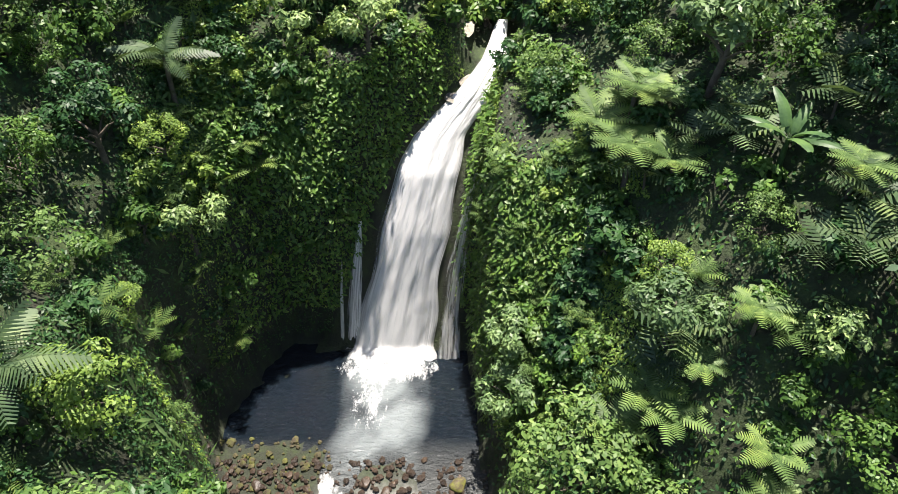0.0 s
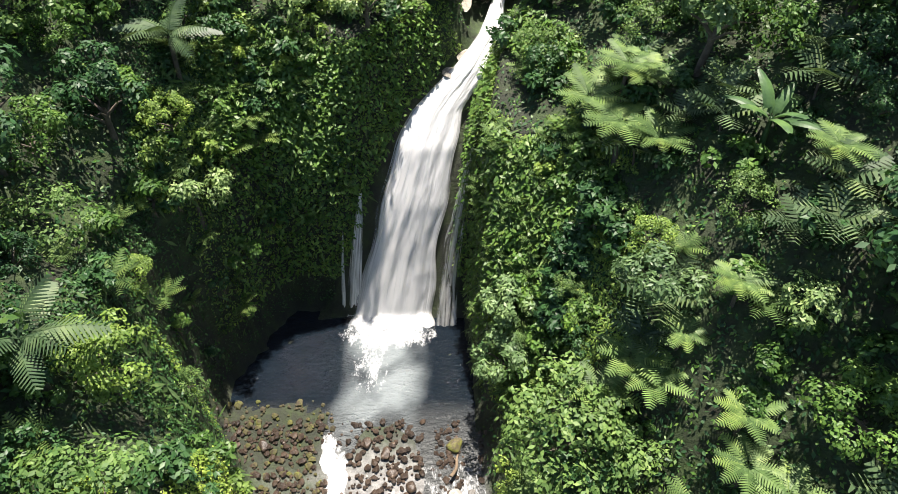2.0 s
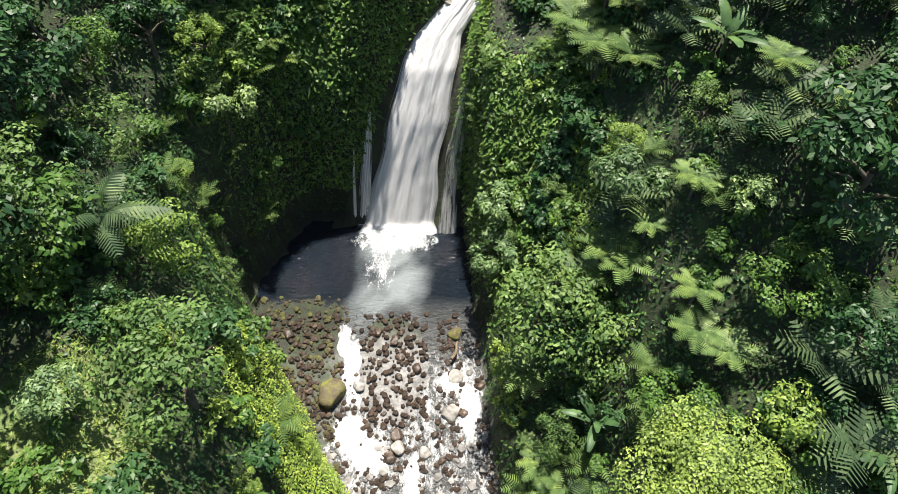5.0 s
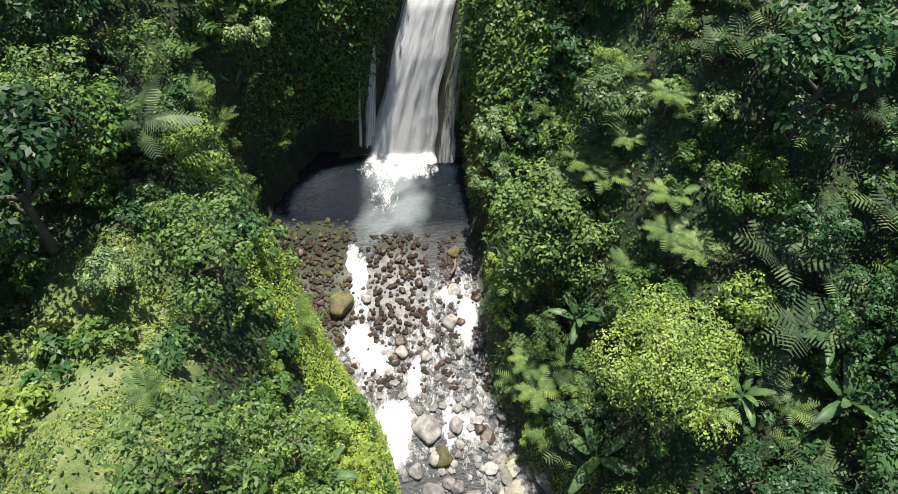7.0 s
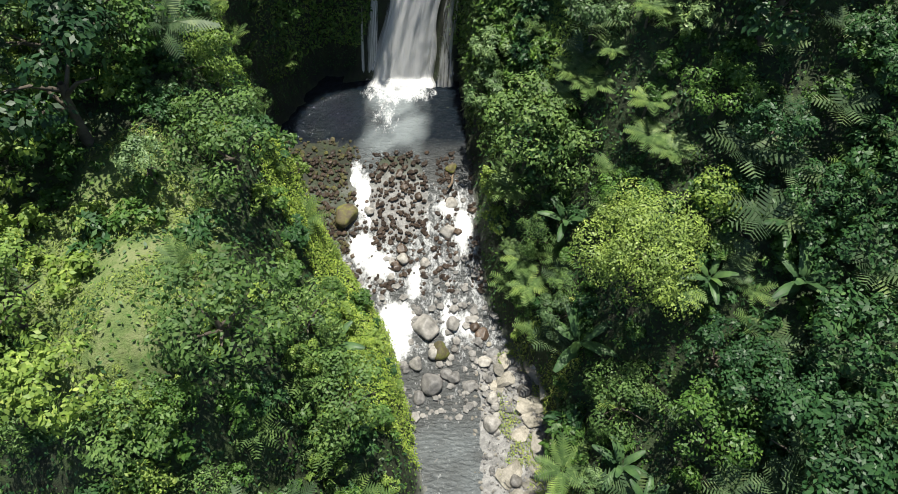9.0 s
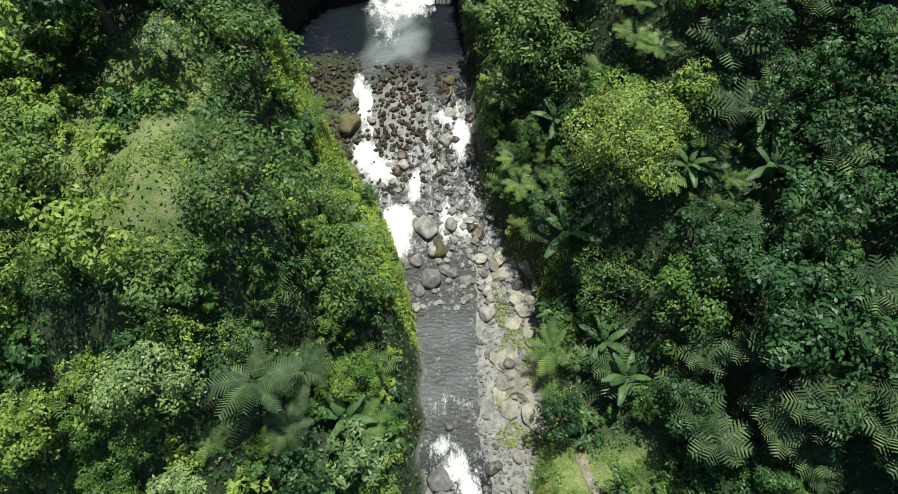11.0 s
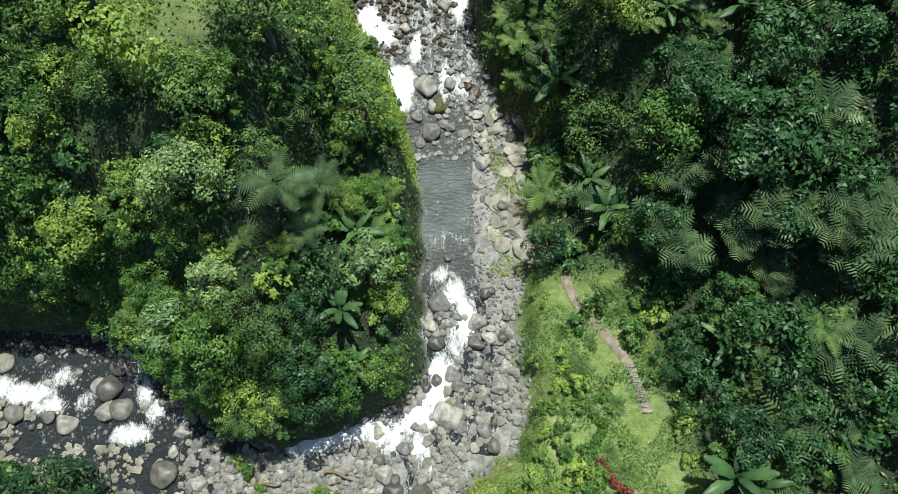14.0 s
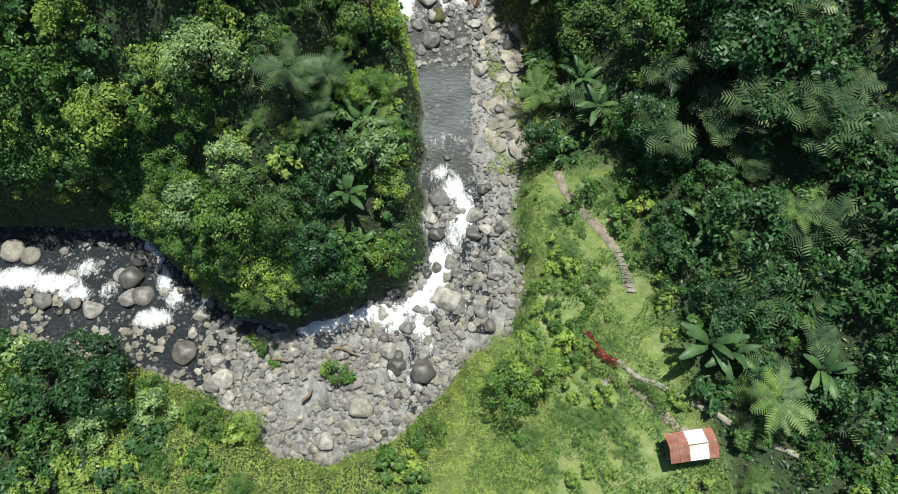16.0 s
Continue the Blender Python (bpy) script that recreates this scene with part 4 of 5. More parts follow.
for i in range(560):
    x, y = (cl.uniform(-16, -2), cl.uniform(24, 40)) if i % 3 else (cl.uniform(2.5, 8), cl.uniform(22, 33))
    h = one_height(x, y)
    steep = abs(one_height(x, y + 0.5) - h) + abs(one_height(x + 0.5, y) - h)
    off = float(abs(x - lerp_rows(y, CHUTE, 1)) - lerp_rows(y, CHUTE, 2)) if y > 30 else 9.0
    if steep < 0.6 or off < 1.0 or h < (-4.5 if x > -11 else -8) or bed_at(np.array([x]), np.array([y]))[0][0] < 0.5:
        continue
    if 2 < x < 7.2 and y > 26:
        if i % 2:
            plant("small_fern", x, y, cl.uniform(0.6, 1.1), cl.uniform(0, 360), "cliff plants", z=h, pick=i)
        continue
    plant(cl.choice(["shrub", "shrub_dark", "small_fern", "shrub_lime", "small_fern"]), x, y, cl.uniform(0.55, 1.25), cl.uniform(0, 360), "cliff plants", z=h, pick=i)
for i in range(34):
    y = cl.uniform(45.8, 55)
    x = float(lerp_rows(y, CHUTE, 1)) + cl.uniform(-2.2, 2.2)
    plant(cl.choice(["shrub", "shrub_lime", "small_fern", "shrub_dark"]), x, y, cl.uniform(0.9, 1.5), cl.uniform(0, 360), "plants above the fall", pick=i)
WORDS = {"leaf_mid_green": "mid-green", "leaf_dark_green": "dark green", "leaf_yellow_green": "yellow-green", "leaf_pale_grey_green": "pale grey-green", "leaf_olive": "olive-green"}
for name, rows in REST.items():
    out = []
    for (me, quads, mat), x, y, z, size, turn in rows:
        big = len(quads) > 700
        skip = 1 if not big else (4 if abs(x) > 26 or y > 42 or y < -34 else 2)
        q = quads[::skip]
        grow = {1: 1.0, 2: 1.25, 4: 1.7}[skip]
        mid = q.mean(1, keepdims=True)
        q = mid + (q - mid) * grow
        a = radians(turn)
        rot = np.array([[math.cos(a), math.sin(a), 0], [-math.sin(a), math.cos(a), 0], [0, 0, 1]])
        out.append((q.reshape(-1, 3) @ rot) * size + np.array([x, y, z]))
    v = np.concatenate(out)
    ob = new("far_forest", mesh_np("far_forest", v, np.arange(len(v)).reshape(-1, 4), bpy.data.materials[name]))
    tagged(ob, WORDS[name] + " rainforest foliage massed on the slopes", "forest", kind="stuff")


rt = random.Random(17)
for i in range(26):
    x, y = rt.uniform(16, 27), rt.uniform(-13.5, -4.5)
    plant("tall_rattan", x, y, rt.uniform(0.8, 1.15), rt.uniform(0, 360), "rattan palms on the shaded slope", pick=i)


# ---- leaf litter and ground cover ----
def cover(name, seed, box, count, size, mat, label, where, up=0.7, lift=0.25, wide=0.5):
    rng = np.random.default_rng(seed)
    x, y = rng.uniform(box[0], box[1], count * 3), rng.uniform(box[2], box[3], count * 3)
    h = height(x, y)
    gxx, gyy = (height(x + 0.3, y) - h) / 0.3, (height(x, y + 0.3) - h) / 0.3
    steep = np.sqrt(1 + gxx ** 2 + gyy ** 2)
    d, _ = bed_at(x, y)
    ok = where(x, y, h, d, steep) & (rng.random(len(x)) < np.minimum(steep / 2.5, 1))
    sel = np.nonzero(ok)[0][:count]
    n = unit(np.stack([-gxx[sel], -gyy[sel], np.ones(len(sel))], 1))
    p = np.stack([x[sel], y[sel], h[sel]], 1) + n * rng.uniform(0.0, lift, (len(sel), 1))
    v, f = leaves(rng, p, n + np.array([0, 0, up]), np.full(len(sel), size), wide, 0.5, 0.8)
    return tagged(new(name, mesh_np(name, v, f, mat)), label, "undergrowth", kind="stuff")


def chute_off(x, y):
    return np.where(y > 30.5, abs(x - lerp_rows(y, CHUTE, 1)) - lerp_rows(y, CHUTE, 2), 9.0)


def hollow(x, y, h):
    return (x < -7.5) & (x > -15.0) & (y > 23) & (y < 34.5) & (h < -4.5)


cover("ground_cover", 1, (-40, 42, -38, 60), 60000, 0.25, LEAF_MID, "dense mid-green creeping leaves on the slopes", lambda x, y, h, d, s: (d > 0.35) & (chute_off(x, y) > 0.6) & ~hollow(x, y, h) & (garden_at(x, y) < 0.4))
cover("dark_ground_cover", 2, (-40, 42, -38, 60), 60000, 0.3, LEAF_DARK, "dark broad leaves covering the shaded slopes", lambda x, y, h, d, s: (d > 0.5) & ((((x + 16.6) / 4.4) ** 2 + ((y - 2.2) / 7) ** 2 > 1) | (wave(x, y, 1.1, 2.0) > 0.35)) & (chute_off(x, y) > 0.9) & ~hollow(x, y, h) & (garden_at(x, y) < 0.2))
cover("cliff_moss", 3, (-15, 10, 20, 42), 60000, 0.19, LEAF_LIME, "yellow-green moss and small leaves clinging to the cliff", lambda x, y, h, d, s: (s > 1.5) & (chute_off(x, y) > 0.3) & (d > 0.6) & (h > -6.0), up=0.7)
cover("hanging_ferns", 6, (-16, 8, 16, 38), 2600, 0.95, FERN, "long drooping fern leaves hanging from the wet cliff", lambda x, y, h, d, s: (s > 1.7) & (chute_off(x, y) > 0.3) & (d > 0.5) & (h > -6.5), up=0.0, lift=0.5, wide=0.2)
cover("wall_ferns", 13, (1.6, 8.2, 25.5, 37), 5200, 0.62, FERN, "long strap-shaped fern leaves hanging on the mossy wall", lambda x, y, h, d, s: (s > 1.25) & (chute_off(x, y) > 0.2) & (h > -8.0), up=0.5, lift=0.55, wide=0.2)
cover("wall_moss", 14, (1.4, 8.2, 25.5, 38), 16000, 0.17, LEAF_LIME, "bright moss and tiny leaves on the wet wall", lambda x, y, h, d, s: (s > 1.2) & (chute_off(x, y) > 0.1) & (h > -8.6), up=0.4, lift=0.2)
cover("slope_grass", 15, (-23, -11, -7, 12), 15000, 0.2, GRASS, "pale grass and weeds on the cleared slope", lambda x, y, h, d, s: (((x + 17.0) / 4.6) ** 2 + ((y - 2.5) / 8) ** 2 < 1) & (wave(x, y, 0.7, 0.4) > -0.2), lift=0.25, wide=0.3)
cover("hollow_moss", 7, (-17, -7, 16, 36), 16000, 0.2, LEAF_DARK, "dark moss and creepers on the damp hollow wall", lambda x, y, h, d, s: (d > 0.1) & (h > -8.0) & (chute_off(x, y) > 0.8), up=0.1, lift=0.3)
cover("bank_creeper", 8, (-12, 0, -3, 20), 30000, 0.2, LEAF_LIME, "bright creeper mat covering the sunny bank", lambda x, y, h, d, s: (d > 0.2) & (d < 4.5), lift=0.5)
cover("cliff_leaves", 9, (-14, 8, 27, 41), 22000, 0.34, LEAF_MID, "green leaves and ferns matted over the cliff", lambda x, y, h, d, s: (s > 1.3) & (chute_off(x, y) > 0.3) & (d > 0.4) & (h > -5.5), up=1.4, lift=0.8)
cover("garden_weeds", 10, (2, 20, -40, -10), 40000, 0.15, LEAF_MID, "tangled green weeds and low plants in the garden", lambda x, y, h, d, s: (d > 0.5) & (garden_at(x, y) > 0.2) & (wave(x, y, 0.75, 2.0) + 0.5 * wave(x, y, 1.9) > -0.2), lift=0.55)
cover("ledge_grass", 11, (3, 10, -10, 7), 9000, 0.22, GRASS, "grass and moss growing on the rock ledges", lambda x, y, h, d, s: (x > 4.2) & (wave(x, y, 1.1, 0.5) > 0.05), lift=0.35, wide=0.3)
cover("stream_bank_leaves", 12, (-45, -10, -22, -4), 30000, 0.24, LEAF_MID, "green creepers hanging down the bank of the lower stream", lambda x, y, h, d, s: (d > 0.2) & (d < 7), lift=0.5)
cover("grass", 4, (1, 22, -40, -11), 70000, 0.15, GRASS, "bright short grass on the garden terrace", lambda x, y, h, d, s: (d > 0.6) & (garden_at(x, y) > 0.3) & (wave(x, y, 0.6, 1.0) > -0.25), lift=0.1, wide=0.25)
cover("bank_grass", 5, (-25, 8, -40, -20), 80000, 0.2, GRASS, "sunlit grass and weeds on the river bank", lambda x, y, h, d, s: (d > 0.5) & (y < -26), lift=0.3, wide=0.3)


# ---- stones ----
def stone_mesh(name, seed, mat, sub=2, flat=0.7, near=0.55, far=0.85):
    bm = bmesh.new()
    bmesh.ops.create_icosphere(bm, subdivisions=sub, radius=1)
    rg = random.Random(seed)
    cuts = [(Vector((rg.uniform(-1, 1), rg.uniform(-1, 1), rg.uniform(-1, 1))).normalized(), rg.uniform(near, far)) for _ in range(10)]
    for v in bm.verts:
        for n, k in cuts:
            e = v.co.dot(n) - k
            if e > 0:
                v.co -= n * e * 0.93
        v.co *= 1 + 0.10 * noise.noise(v.co * 1.7 + Vector((seed, 0, 0)))
        v.co.z *= flat
    me = bpy.data.meshes.new(name)
    bm.to_mesh(me)
    bm.free()
    me.materials.append(mat)
    me.polygons.foreach_set("use_smooth", [sub > 1] * len(me.polygons))
    return me


STONES = {"grey": [stone_mesh("boulder", 100 + i, ROCK, 3, 0.75) for i in range(6)], "wet": [stone_mesh("boulder", 120 + i, WET_ROCK, 3, 0.7) for i in range(5)],
          "moss": [stone_mesh("boulder", 140 + i, MOSS_ROCK, 3, 0.75) for i in range(3)], "dark": [stone_mesh("boulder", 130 + i, DARK_ROCK, 3, 0.72) for i in range(4)], "pale": [stone_mesh("boulder", 160 + i, PALE_ROCK, 3, 0.55) for i in range(4)]}
STONE_WORDS = {"dark": "dark grey rounded boulder in the rapids", "grey": "rounded grey river boulder in the stream bed", "wet": "dark wet boulder in the stream", "moss": "moss-covered boulder at the water's edge", "pale": "pale flat weathered boulder on the bank"}


def boulder(sort, x, y, r, i, sink=0.25, squash=(1, 1)):
    ob = new("boulder", STONES[sort][i % len(STONES[sort])])
    ob.matrix_basis = pose(x, y, one_height(x, y) + r * (0.55 - sink), 0, 0, 137 * i % 360) @ Matrix.Diagonal((r * squash[0], r * squash[1], r, 1))
    return tagged(ob, STONE_WORDS[sort], "boulder", "boulders in the stream")


BIG = [("pale", 12.2, -28.6, 0.5), ("pale", 12.7, -28.2, 0.35), ("moss", 0.6, 22.0, 0.6), ("moss", -8.2, 17.4, 1.15), ("grey", -1.4, 8.2, 1.2), ("moss", -0.3, 6.3, 0.85), ("grey", -0.9, 3.6, 0.95), ("grey", -3.4, 13.8, 0.55), ("grey", -1.6, 13.5, 0.5), ("wet", -3.5, 14.7, 0.5), ("grey", 0.3, 16.2, 0.75),
       ("grey", 0.8, 9.7, 0.45), ("grey", 0.6, 18.7, 0.6), ("wet", 2.4, 8.2, 0.55), ("wet", 3.1, 7.7, 0.6), ("grey", 0.8, 4.2, 0.55)]
BIG += [("grey", 0.7, -21.2, 1.25), ("dark", -1.2, -27.0, 1.15), ("grey", 0.0, -12.4, 0.95), ("dark", -0.2, -15.6, 0.7), ("grey", -0.6, -14.3, 0.6), ("grey", -4.0, -25.4, 0.8), ("pale", -5.8, -29.8, 1.0), ("dark", -20.5, -25.2, 1.1), ("grey", -26.0, -20.4, 0.9), ("dark", -26.2, -18.6, 1.2), ("dark", -24.9, -20.2, 1.0), ("dark", -25.6, -16.8, 0.9),
        ("pale", -37.4, -15.9, 1.2), ("pale", -35.6, -16.4, 0.9), ("grey", -17, -27.4, 0.9), ("dark", -3.2, -26.6, 0.8), ("grey", -33.5, -20.6, 0.9), ("grey", -29.0, -21.3, 0.9)]
for i, (sort, x, y, r) in enumerate(BIG):
    boulder(sort, x, y, r, i)
STONES["slab"] = [stone_mesh("ledge", 180 + i, PALE_ROCK, 3, 0.3, 0.22, 0.5) for i in range(6)]
for me in STONES["slab"]:
    me.polygons.foreach_set("use_smooth", [False] * len(me.polygons))
STONE_WORDS["slab"] = "pale cracked rock ledge beside the stream"
lr = random.Random(4)
for i in range(26):
    y = 5.5 - 13.5 * i / 25
    x = 3.6 + lr.uniform(0, 3.8) + (0.6 if y < 3 else 0)
    tagged(boulder("slab", x, y, lr.uniform(0.8, 1.6), i, 0.48, (1.0, lr.uniform(0.8, 1.3))), group="rock ledges")
for i, (x, y, r) in enumerate([(1.0, 41.5, 1.1), (0.0, 40.6, 0.9), (1.2, 44.0, 1.2), (-0.6, 42.5, 1.0), (0.6, 46.5, 1.3)]):
    tagged(boulder("slab", x, y, r, i, 0.3), "pale rock ledge above the fall", group="rock ledges")
rg = random.Random(21)
made = 0
while made < 265:
    x, y = (rg.uniform(-15, 8), rg.uniform(-24, 24)) if rg.random() < 0.55 else (rg.uniform(-36, 5), rg.uniform(-34, -14))
    d, _ = bed_at(np.array([x]), np.array([y]))
    if d[0] > 0.1 or (-6.5 < y < 1.5 and x < 3.2):
        continue
    r = 0.22 + 0.5 * rg.random() ** 2.2
    if y > 10:
        r *= 0.62
    sort = "wet" if (y > 11 and rg.random() < 0.85) else "dark" if rg.random() < 0.3 else ("pale" if x > 3 and rg.random() < 0.5 else "grey")
    boulder(sort, x, y, r, made, 0.2, (rg.uniform(0.8, 1.3), rg.uniform(0.8, 1.2)))
    made += 1


def pebbles(name, seed, count, mat, label, where, lo=0.06, hi=0.2):
    rng = np.random.default_rng(seed)
    me0 = stone_mesh("pebble_form", seed, None, 1, 0.7)
    v0 = np.array([v.co[:] for v in me0.vertices])
    f0 = np.array([p.vertices[:] for p in me0.polygons])
    bpy.data.meshes.remove(me0)
    x, y = rng.uniform(-36, 9, count * 8), rng.uniform(-34, 25, count * 8)
    d, _ = bed_at(x, y)
    sel = np.nonzero(where(x, y, d) & (white_at(x, y) < rng.uniform(0.25, 0.8, len(x))) & ((y > 8) | (wave(x, y, 0.55, 1.3) < 0.42)))[0][:count]
    x, y = x[sel], y[sel]
    r = lo + (hi - lo) * rng.random(len(sel)) ** 2
    a = rng.uniform(0, 6.28, len(sel))
    ca, sa = np.cos(a)[:, None], np.sin(a)[:, None]
    sx, sy = (r * rng.uniform(0.8, 1.4, len(sel)))[:, None], r[:, None]
    px, py, pz = v0[:, 0] * sx, v0[:, 1] * sy, v0[:, 2] * r[:, None]
    v = np.stack([px * ca - py * sa + x[:, None], px * sa + py * ca + y[:, None], pz + (height(x, y) + 0.3 * r + 0.03)[:, None]], 2).reshape(-1, 3)
    f = (f0[None] + (np.arange(len(sel)) * len(v0))[:, None, None]).reshape(-1, 3)
    return tagged(new(name, mesh_np(name, v, f, mat)), label, "stones", kind="stuff")


pebbles("river_stones", 31, 3000, ROCK, "loose grey cobbles filling the stream bed", lambda x, y, d: (d < 0.6) & ((y < 10)) & ~((y > -7) & (y < 2) & (x < 3)))
pebbles("wet_stones", 32, 3200, WET_ROCK, "dark brown wet cobbles below the plunge pool", lambda x, y, d: (d < 0.4) & (y > 11) & (y < 23.5) & ((x < -6.6) | (abs(x + 4.1) < 2.6) | (abs(x - 0.2) < 0.9) | (x > 2.0)), 0.09, 0.32)
pebbles("field_stones", 34, 1500, ROCK, "grey boulders and cobbles heaped at the confluence", lambda x, y, d: (d < 0.5) & (y < -13) & (x > -19), 0.18, 0.5)
pebbles("field_stones", 35, 900, PALE_ROCK, "pale boulders and cobbles heaped at the confluence", lambda x, y, d: (d < 0.5) & (y < -19) & ((x > -19) | (y < -23) | (x < -31)), 0.15, 0.5)
pebbles("bed_stones", 36, 900, ROCK, "grey stones breaking the shallow stream", lambda x, y, d: (d < 0.5) & (y > 1) & (y < 14), 0.15, 0.42)
pebbles("mossy_stones", 37, 1700, MOSS_ROCK, "mossy brown cobbles on the bank below the pool", lambda x, y, d: (d < 0.6) & (y > 11) & (y < 25) & (x < -7.4), 0.1, 0.35)
pebbles("pale_stones", 33, 1500, PALE_ROCK, "pale dry cobbles on the bank", lambda x, y, d: (d < 1.0) & (((x > 2.2) & (y < 6) & (y > -24)) | (y < -23.5)))


# ---- garden: path, hut, hedges ----
def strip(name, pts, width, mat, lift, label, category, thick=0.12):
    """A trodden strip laid on the ground along points, with thickness."""
    p = np.array(pts, float)
    s = np.linspace(0, len(p) - 1, len(p) * 7)
    c = np.stack([np.interp(s, np.arange(len(p)), p[:, k]) for k in (0, 1)], 1)
    t = unit(np.gradient(c, axis=0))
    nrm = np.stack([-t[:, 1], t[:, 0]], 1)
    rr = np.random.default_rng(3)
    v, f = [], []
    for i in range(len(c)):
        w = width * rr.uniform(0.8, 1.2) / 2
        for k, dz in ((-1.15, -thick), (-1, 0), (0, 0.02), (1, 0), (1.15, -thick)):
            q = c[i] + nrm[i] * w * k
            v.append((q[0], q[1], one_height(q[0], q[1]) + lift + dz))
    for i in range(len(c) - 1):
        for j in range(4):
            a = i * 5 + j
            f.append((a, a + 1, a + 6, a + 5))
    return tagged(new(name, mesh_np(name, v, f, mat, True)), label, category, kind="structure")


strip("path", [(9.6, -11), (10.2, -13), (11.3, -14.6), (12.8, -16.4), (13.8, -18), (14.3, -19.6), (14.7, -21.5)], 0.7, PATH, 0.10, "narrow trodden earth path with stone edging", "path")
strip("garden_path", [(9.6, -24.6), (9.8, -26), (10.4, -28), (11.6, -29.2)], 1.3, GRASS, 0.08, "mown grass walk through the garden", "path")
strip("walled_edge", [(13.2, -26.8), (14.4, -28.0), (16.0, -28.6), (18.4, -30.0), (21.5, -32.2), (24.5, -33.6)], 0.35, PALE_ROCK, 0.2, "low pale stone edging along the garden", "edging")
strip("lower_path", [(13.8, -28.4), (15.6, -30.2), (17.0, -31.6), (18.2, -32.2)], 0.6, PATH, 0.10, "pale earth path leading to the hut", "path")
STEP = None
for i in range(10):
    bm = bmesh.new()
    bmesh.ops.create_cube(bm, size=1)
    for v in bm.verts:
        v.co = Vector((v.co.x * 0.62, v.co.y * 0.26, v.co.z * 0.16))
    bmesh.ops.bevel(bm, geom=bm.edges[:], offset=0.02, segments=1, affect="EDGES")
    if STEP is None:
        STEP = bpy.data.meshes.new("stepping_stone")
        bm.to_mesh(STEP)
        STEP.materials.append(PALE_ROCK)
    bm.free()
    x, y = 13.9 + 0.09 * i, -18.2 - 0.36 * i
    ob = new("stepping_stone", STEP)
    ob.matrix_basis = pose(x, y, one_height(x, y) + 0.14, 0, 0, 12 * math.sin(i * 2.1))
    tagged(ob, "pale stone step set in the path", "step", "path steps")


def hut(x, y, z, turn):
    """A small open shelter: four posts, a bench deck and a ridged roof of rusty and bright sheets."""
    root = tagged(new("hut"), "small open wooden hut with rusty and white metal roof sheets", "hut")
    root.matrix_basis = pose(x, y, z, 0, 0, turn)
    L, W, H, R = 3.3, 1.6, 1.9, 0.35

    def box(name, sx, sy, sz, px, py, pz, mat, label=""):
        bm = bmesh.new()
        bmesh.ops.create_cube(bm, size=1)
        for v in bm.verts:
            v.co = Vector((v.co.x * sx, v.co.y * sy, v.co.z * sz))
        bmesh.ops.bevel(bm, geom=bm.edges[:], offset=min(sx, sy, sz) * 0.12, segments=1, affect="EDGES")
        me = bpy.data.meshes.new(name)
        bm.to_mesh(me)
        bm.free()
        me.materials.append(mat)
        o = part(name, me, root, label)
        o.location = (px, py, pz)
    for sx in (-1, 1):
        for sy in (-1, 1):
            box("post", 0.1, 0.1, H + 0.1, sx * (L / 2 - 0.3), sy * (W / 2 - 0.2), H / 2, WOOD)
        box("beam", 0.09, W - 0.2, 0.1, sx * (L / 2 - 0.3), 0, H + 0.02, WOOD)
    box("deck", L - 0.5, W - 0.3, 0.08, 0, 0, 0.45, WOOD)
    box("ridge", L, 0.1, 0.1, 0, 0, H + R - 0.06, WOOD)
    n = 5
    for side in (-1, 1):
        for i in range(n):
            w = L / n
            v, f = [], []
            for j in range(13):
                xx = -L / 2 + w * i + w * 1.06 * j / 12
                c = 0.022 * math.cos(j * math.pi) + 0.012 * (i % 2)
                for k in range(2):
                    v.append((xx, side * (0.04 + (W / 2 + 0.15) * k), H + R + c - (R + 0.12) * k))
                for k in range(2):
                    v.append((xx, side * (0.04 + (W / 2 + 0.15) * k), H + R + c - (R + 0.12) * k - 0.01))
            for j in range(12):
                a = j * 4
                f += [(a, a + 4, a + 5, a + 1), (a + 2, a + 3, a + 7, a + 6), (a, a + 2, a + 6, a + 4), (a + 1, a + 5, a + 7, a + 3)]
            bright = i in (2, 3)
            part("roof_sheet", mesh_np("roof_sheet", v, f, ZINC if bright else RUST), root, "whitened metal roof sheet" if bright else "rust-red metal roof sheet")
    return root


hut(17.2, -33.0, one_height(17.2, -33.0), 8)


def hedge(pts, width, tall, mat, seed, label):
    p = np.array(pts, float)
    rng = np.random.default_rng(seed)
    n = int(260 * len(p))
    s = rng.uniform(0, len(p) - 1, n)
    c = np.stack([np.interp(s, np.arange(len(p)), p[:, k]) for k in (0, 1)], 1)
    d = unit(rng.normal(size=(n, 3)) + np.array([0, 0, 0.6]))
    base = height(c[:, 0], c[:, 1])
    q = np.stack([c[:, 0] + d[:, 0] * width, c[:, 1] + d[:, 1] * width, base + tall * 0.5 + d[:, 2] * tall * 0.5], 1)
    v, f = leaves(rng, q, d, np.full(n, 0.17), 0.55)
    stem = tube([(*p[0], one_height(*p[0]) - 0.05), (*p[0], one_height(*p[0]) + tall * 0.6)], [0.04, 0.02], 5)
    root = tagged(new("hedge"), label, "hedge", "garden hedges")
    part("foliage", mesh_np("foliage", v, f, mat), root)
    part("stem", mesh_np("stem", *stem, BARK, True), root)
    return root


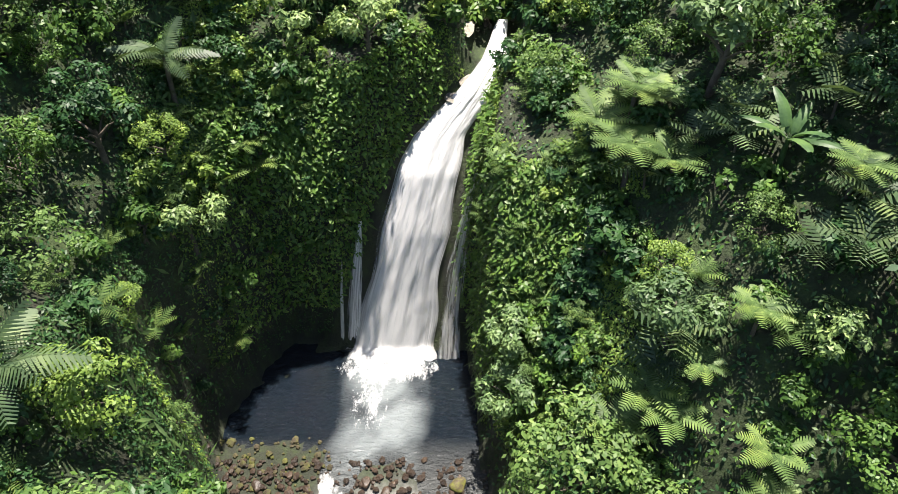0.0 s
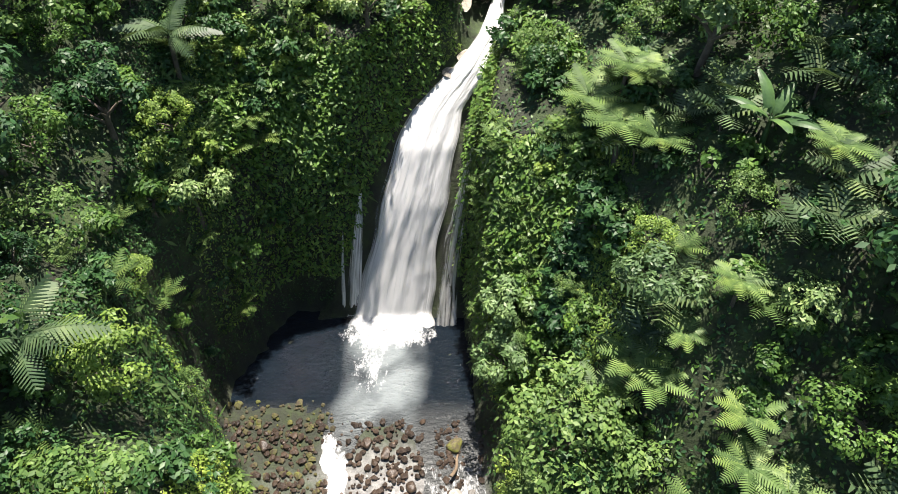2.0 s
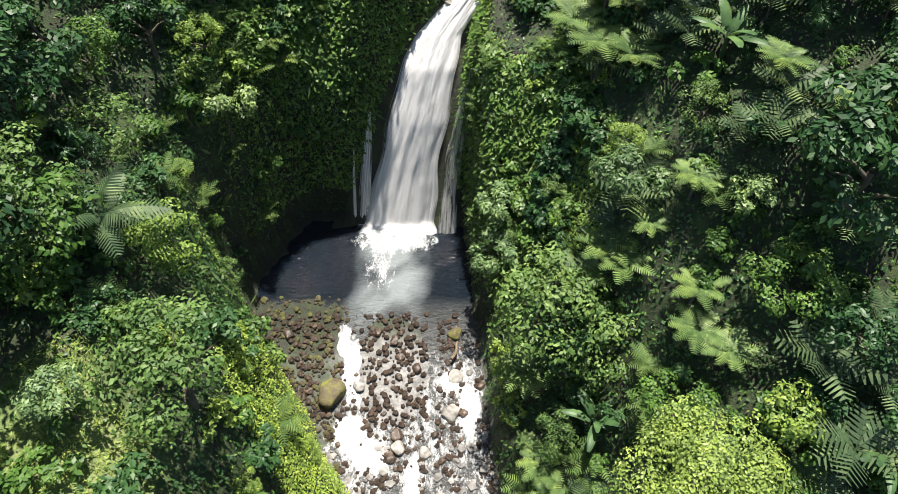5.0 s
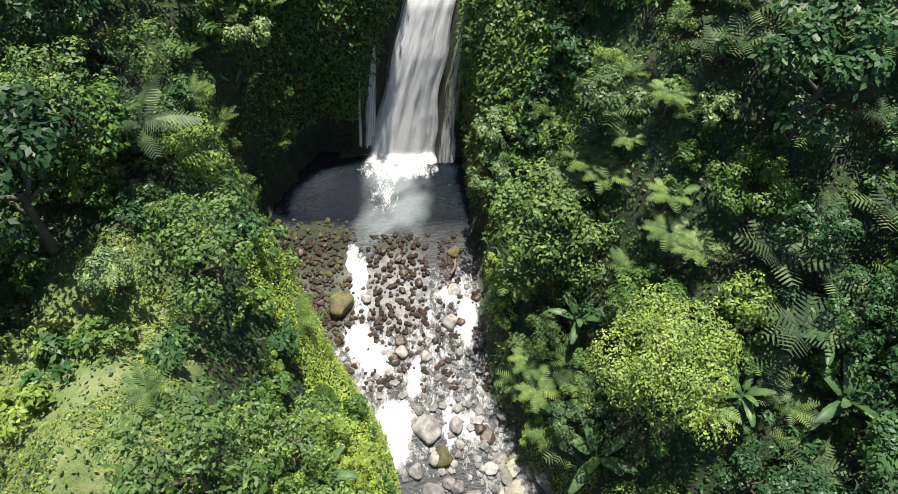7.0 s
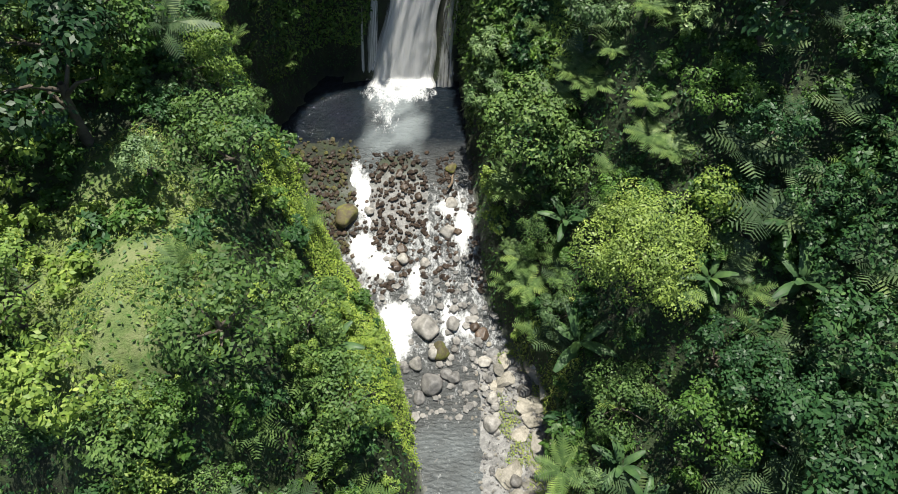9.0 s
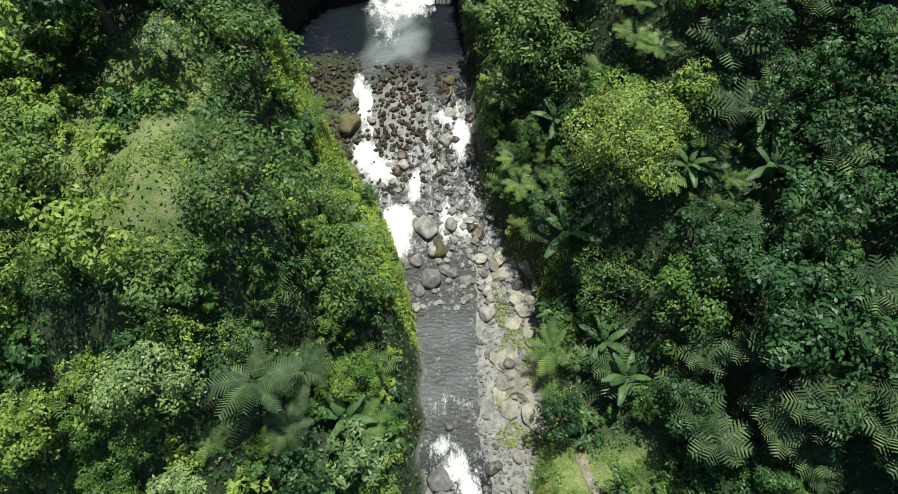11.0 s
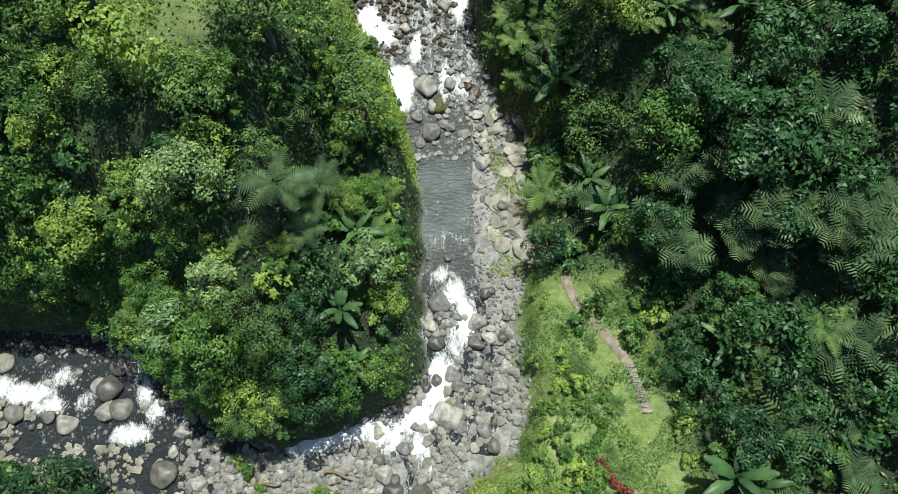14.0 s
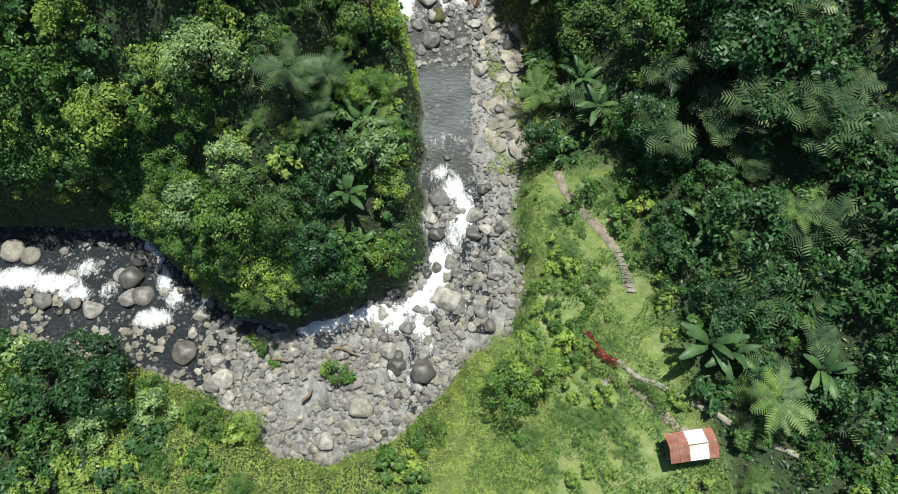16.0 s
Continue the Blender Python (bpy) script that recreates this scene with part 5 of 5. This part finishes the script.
hedge([(10.2, -25.6), (11.0, -27.0), (12.4, -28.0), (13.4, -28.8)], 0.45, 0.9, LEAF_LIME, 1, "clipped yellow-green garden hedge")
hedge([(8.8, -17), (9.4, -19.5), (10.6, -21.5), (11.6, -22.5)], 0.3, 0.55, LEAF_MID, 2, "low clipped green garden hedge")
hedge([(10.4, -24.6), (11.0, -23.4), (11.6, -22.6)], 0.35, 0.5, LEAF_MID, 3, "low clipped green garden hedge")
hedge([(14.0, -28.4), (15.0, -29.0), (16.0, -30.6)], 0.35, 0.6, LEAF_OLIVE, 4, "low olive garden hedge")
hedge([(11.0, -24.8), (11.8, -26.2), (13.0, -27.2)], 0.3, 0.6, FLOWER, 5, "row of red-leaved ornamental shrubs")
gr = random.Random(33)
for i in range(190):
    x, y = gr.uniform(5, 18), gr.uniform(-38, -11)
    if bed_at(np.array([x]), np.array([y]))[0][0] < 0.8 or abs(x - 17.2) + abs(y + 33) < 3.2 or abs(x - np.interp(-y, [11, 14.6, 18, 21.5], [9.6, 11.3, 13.8, 14.7])) < 0.8:
        continue
    plant(gr.choice(["shrub_lime", "shrub", "small_fern", "shrub_lime", "shrub_red"]), x, y, gr.choice((0.35, 0.45, 0.55, 0.75, 0.95)), gr.uniform(0, 360), "garden shrubs", pick=i)

for i, (x, y, turn, length) in enumerate([(-7.2, -25.4, -12, 2.2), (-12.2, -26.0, 5, 1.7), (-10.0, -28.8, 60, 1.3), (0.6, 20.5, 70, 1.6)]):
    z = one_height(x, y) + 0.42
    pts = [(length * (t - 0.5), 0.12 * math.sin(5 * t + i), 0.06 * math.sin(3 * t)) for t in np.linspace(0, 1, 7)]
    log = new("driftwood_log", mesh_np("driftwood_log", *join([tube(pts, [0.11, 0.12, 0.11, 0.1, 0.1, 0.08, 0.05], 8), tube([pts[4], (pts[4][0] + 0.2, 0.3, 0.12)], [0.05, 0.02], 5)]), WOOD, True))
    log.matrix_basis = pose(x, y, z, 0, 3, turn)
    tagged(log, "bleached driftwood log lying on the stones", "log", "driftwood")
for i, (x, y, s) in enumerate([(-7.6, -27.2, 0.9), (-8.6, -26.9, 0.7), (-13.6, -25.2, 0.9), (-14.8, -24.4, 1.1), (-12.8, -26.2, 0.6)]):
    plant("shrub_lime" if i % 2 else "shrub", x, y, s, 70 * i, "gravel bar shrubs", pick=i)

for key, thing in MASTERS:
    if thing not in USED:
        for o in list(thing.children_recursive) + [thing]:
            bpy.data.objects.remove(o)
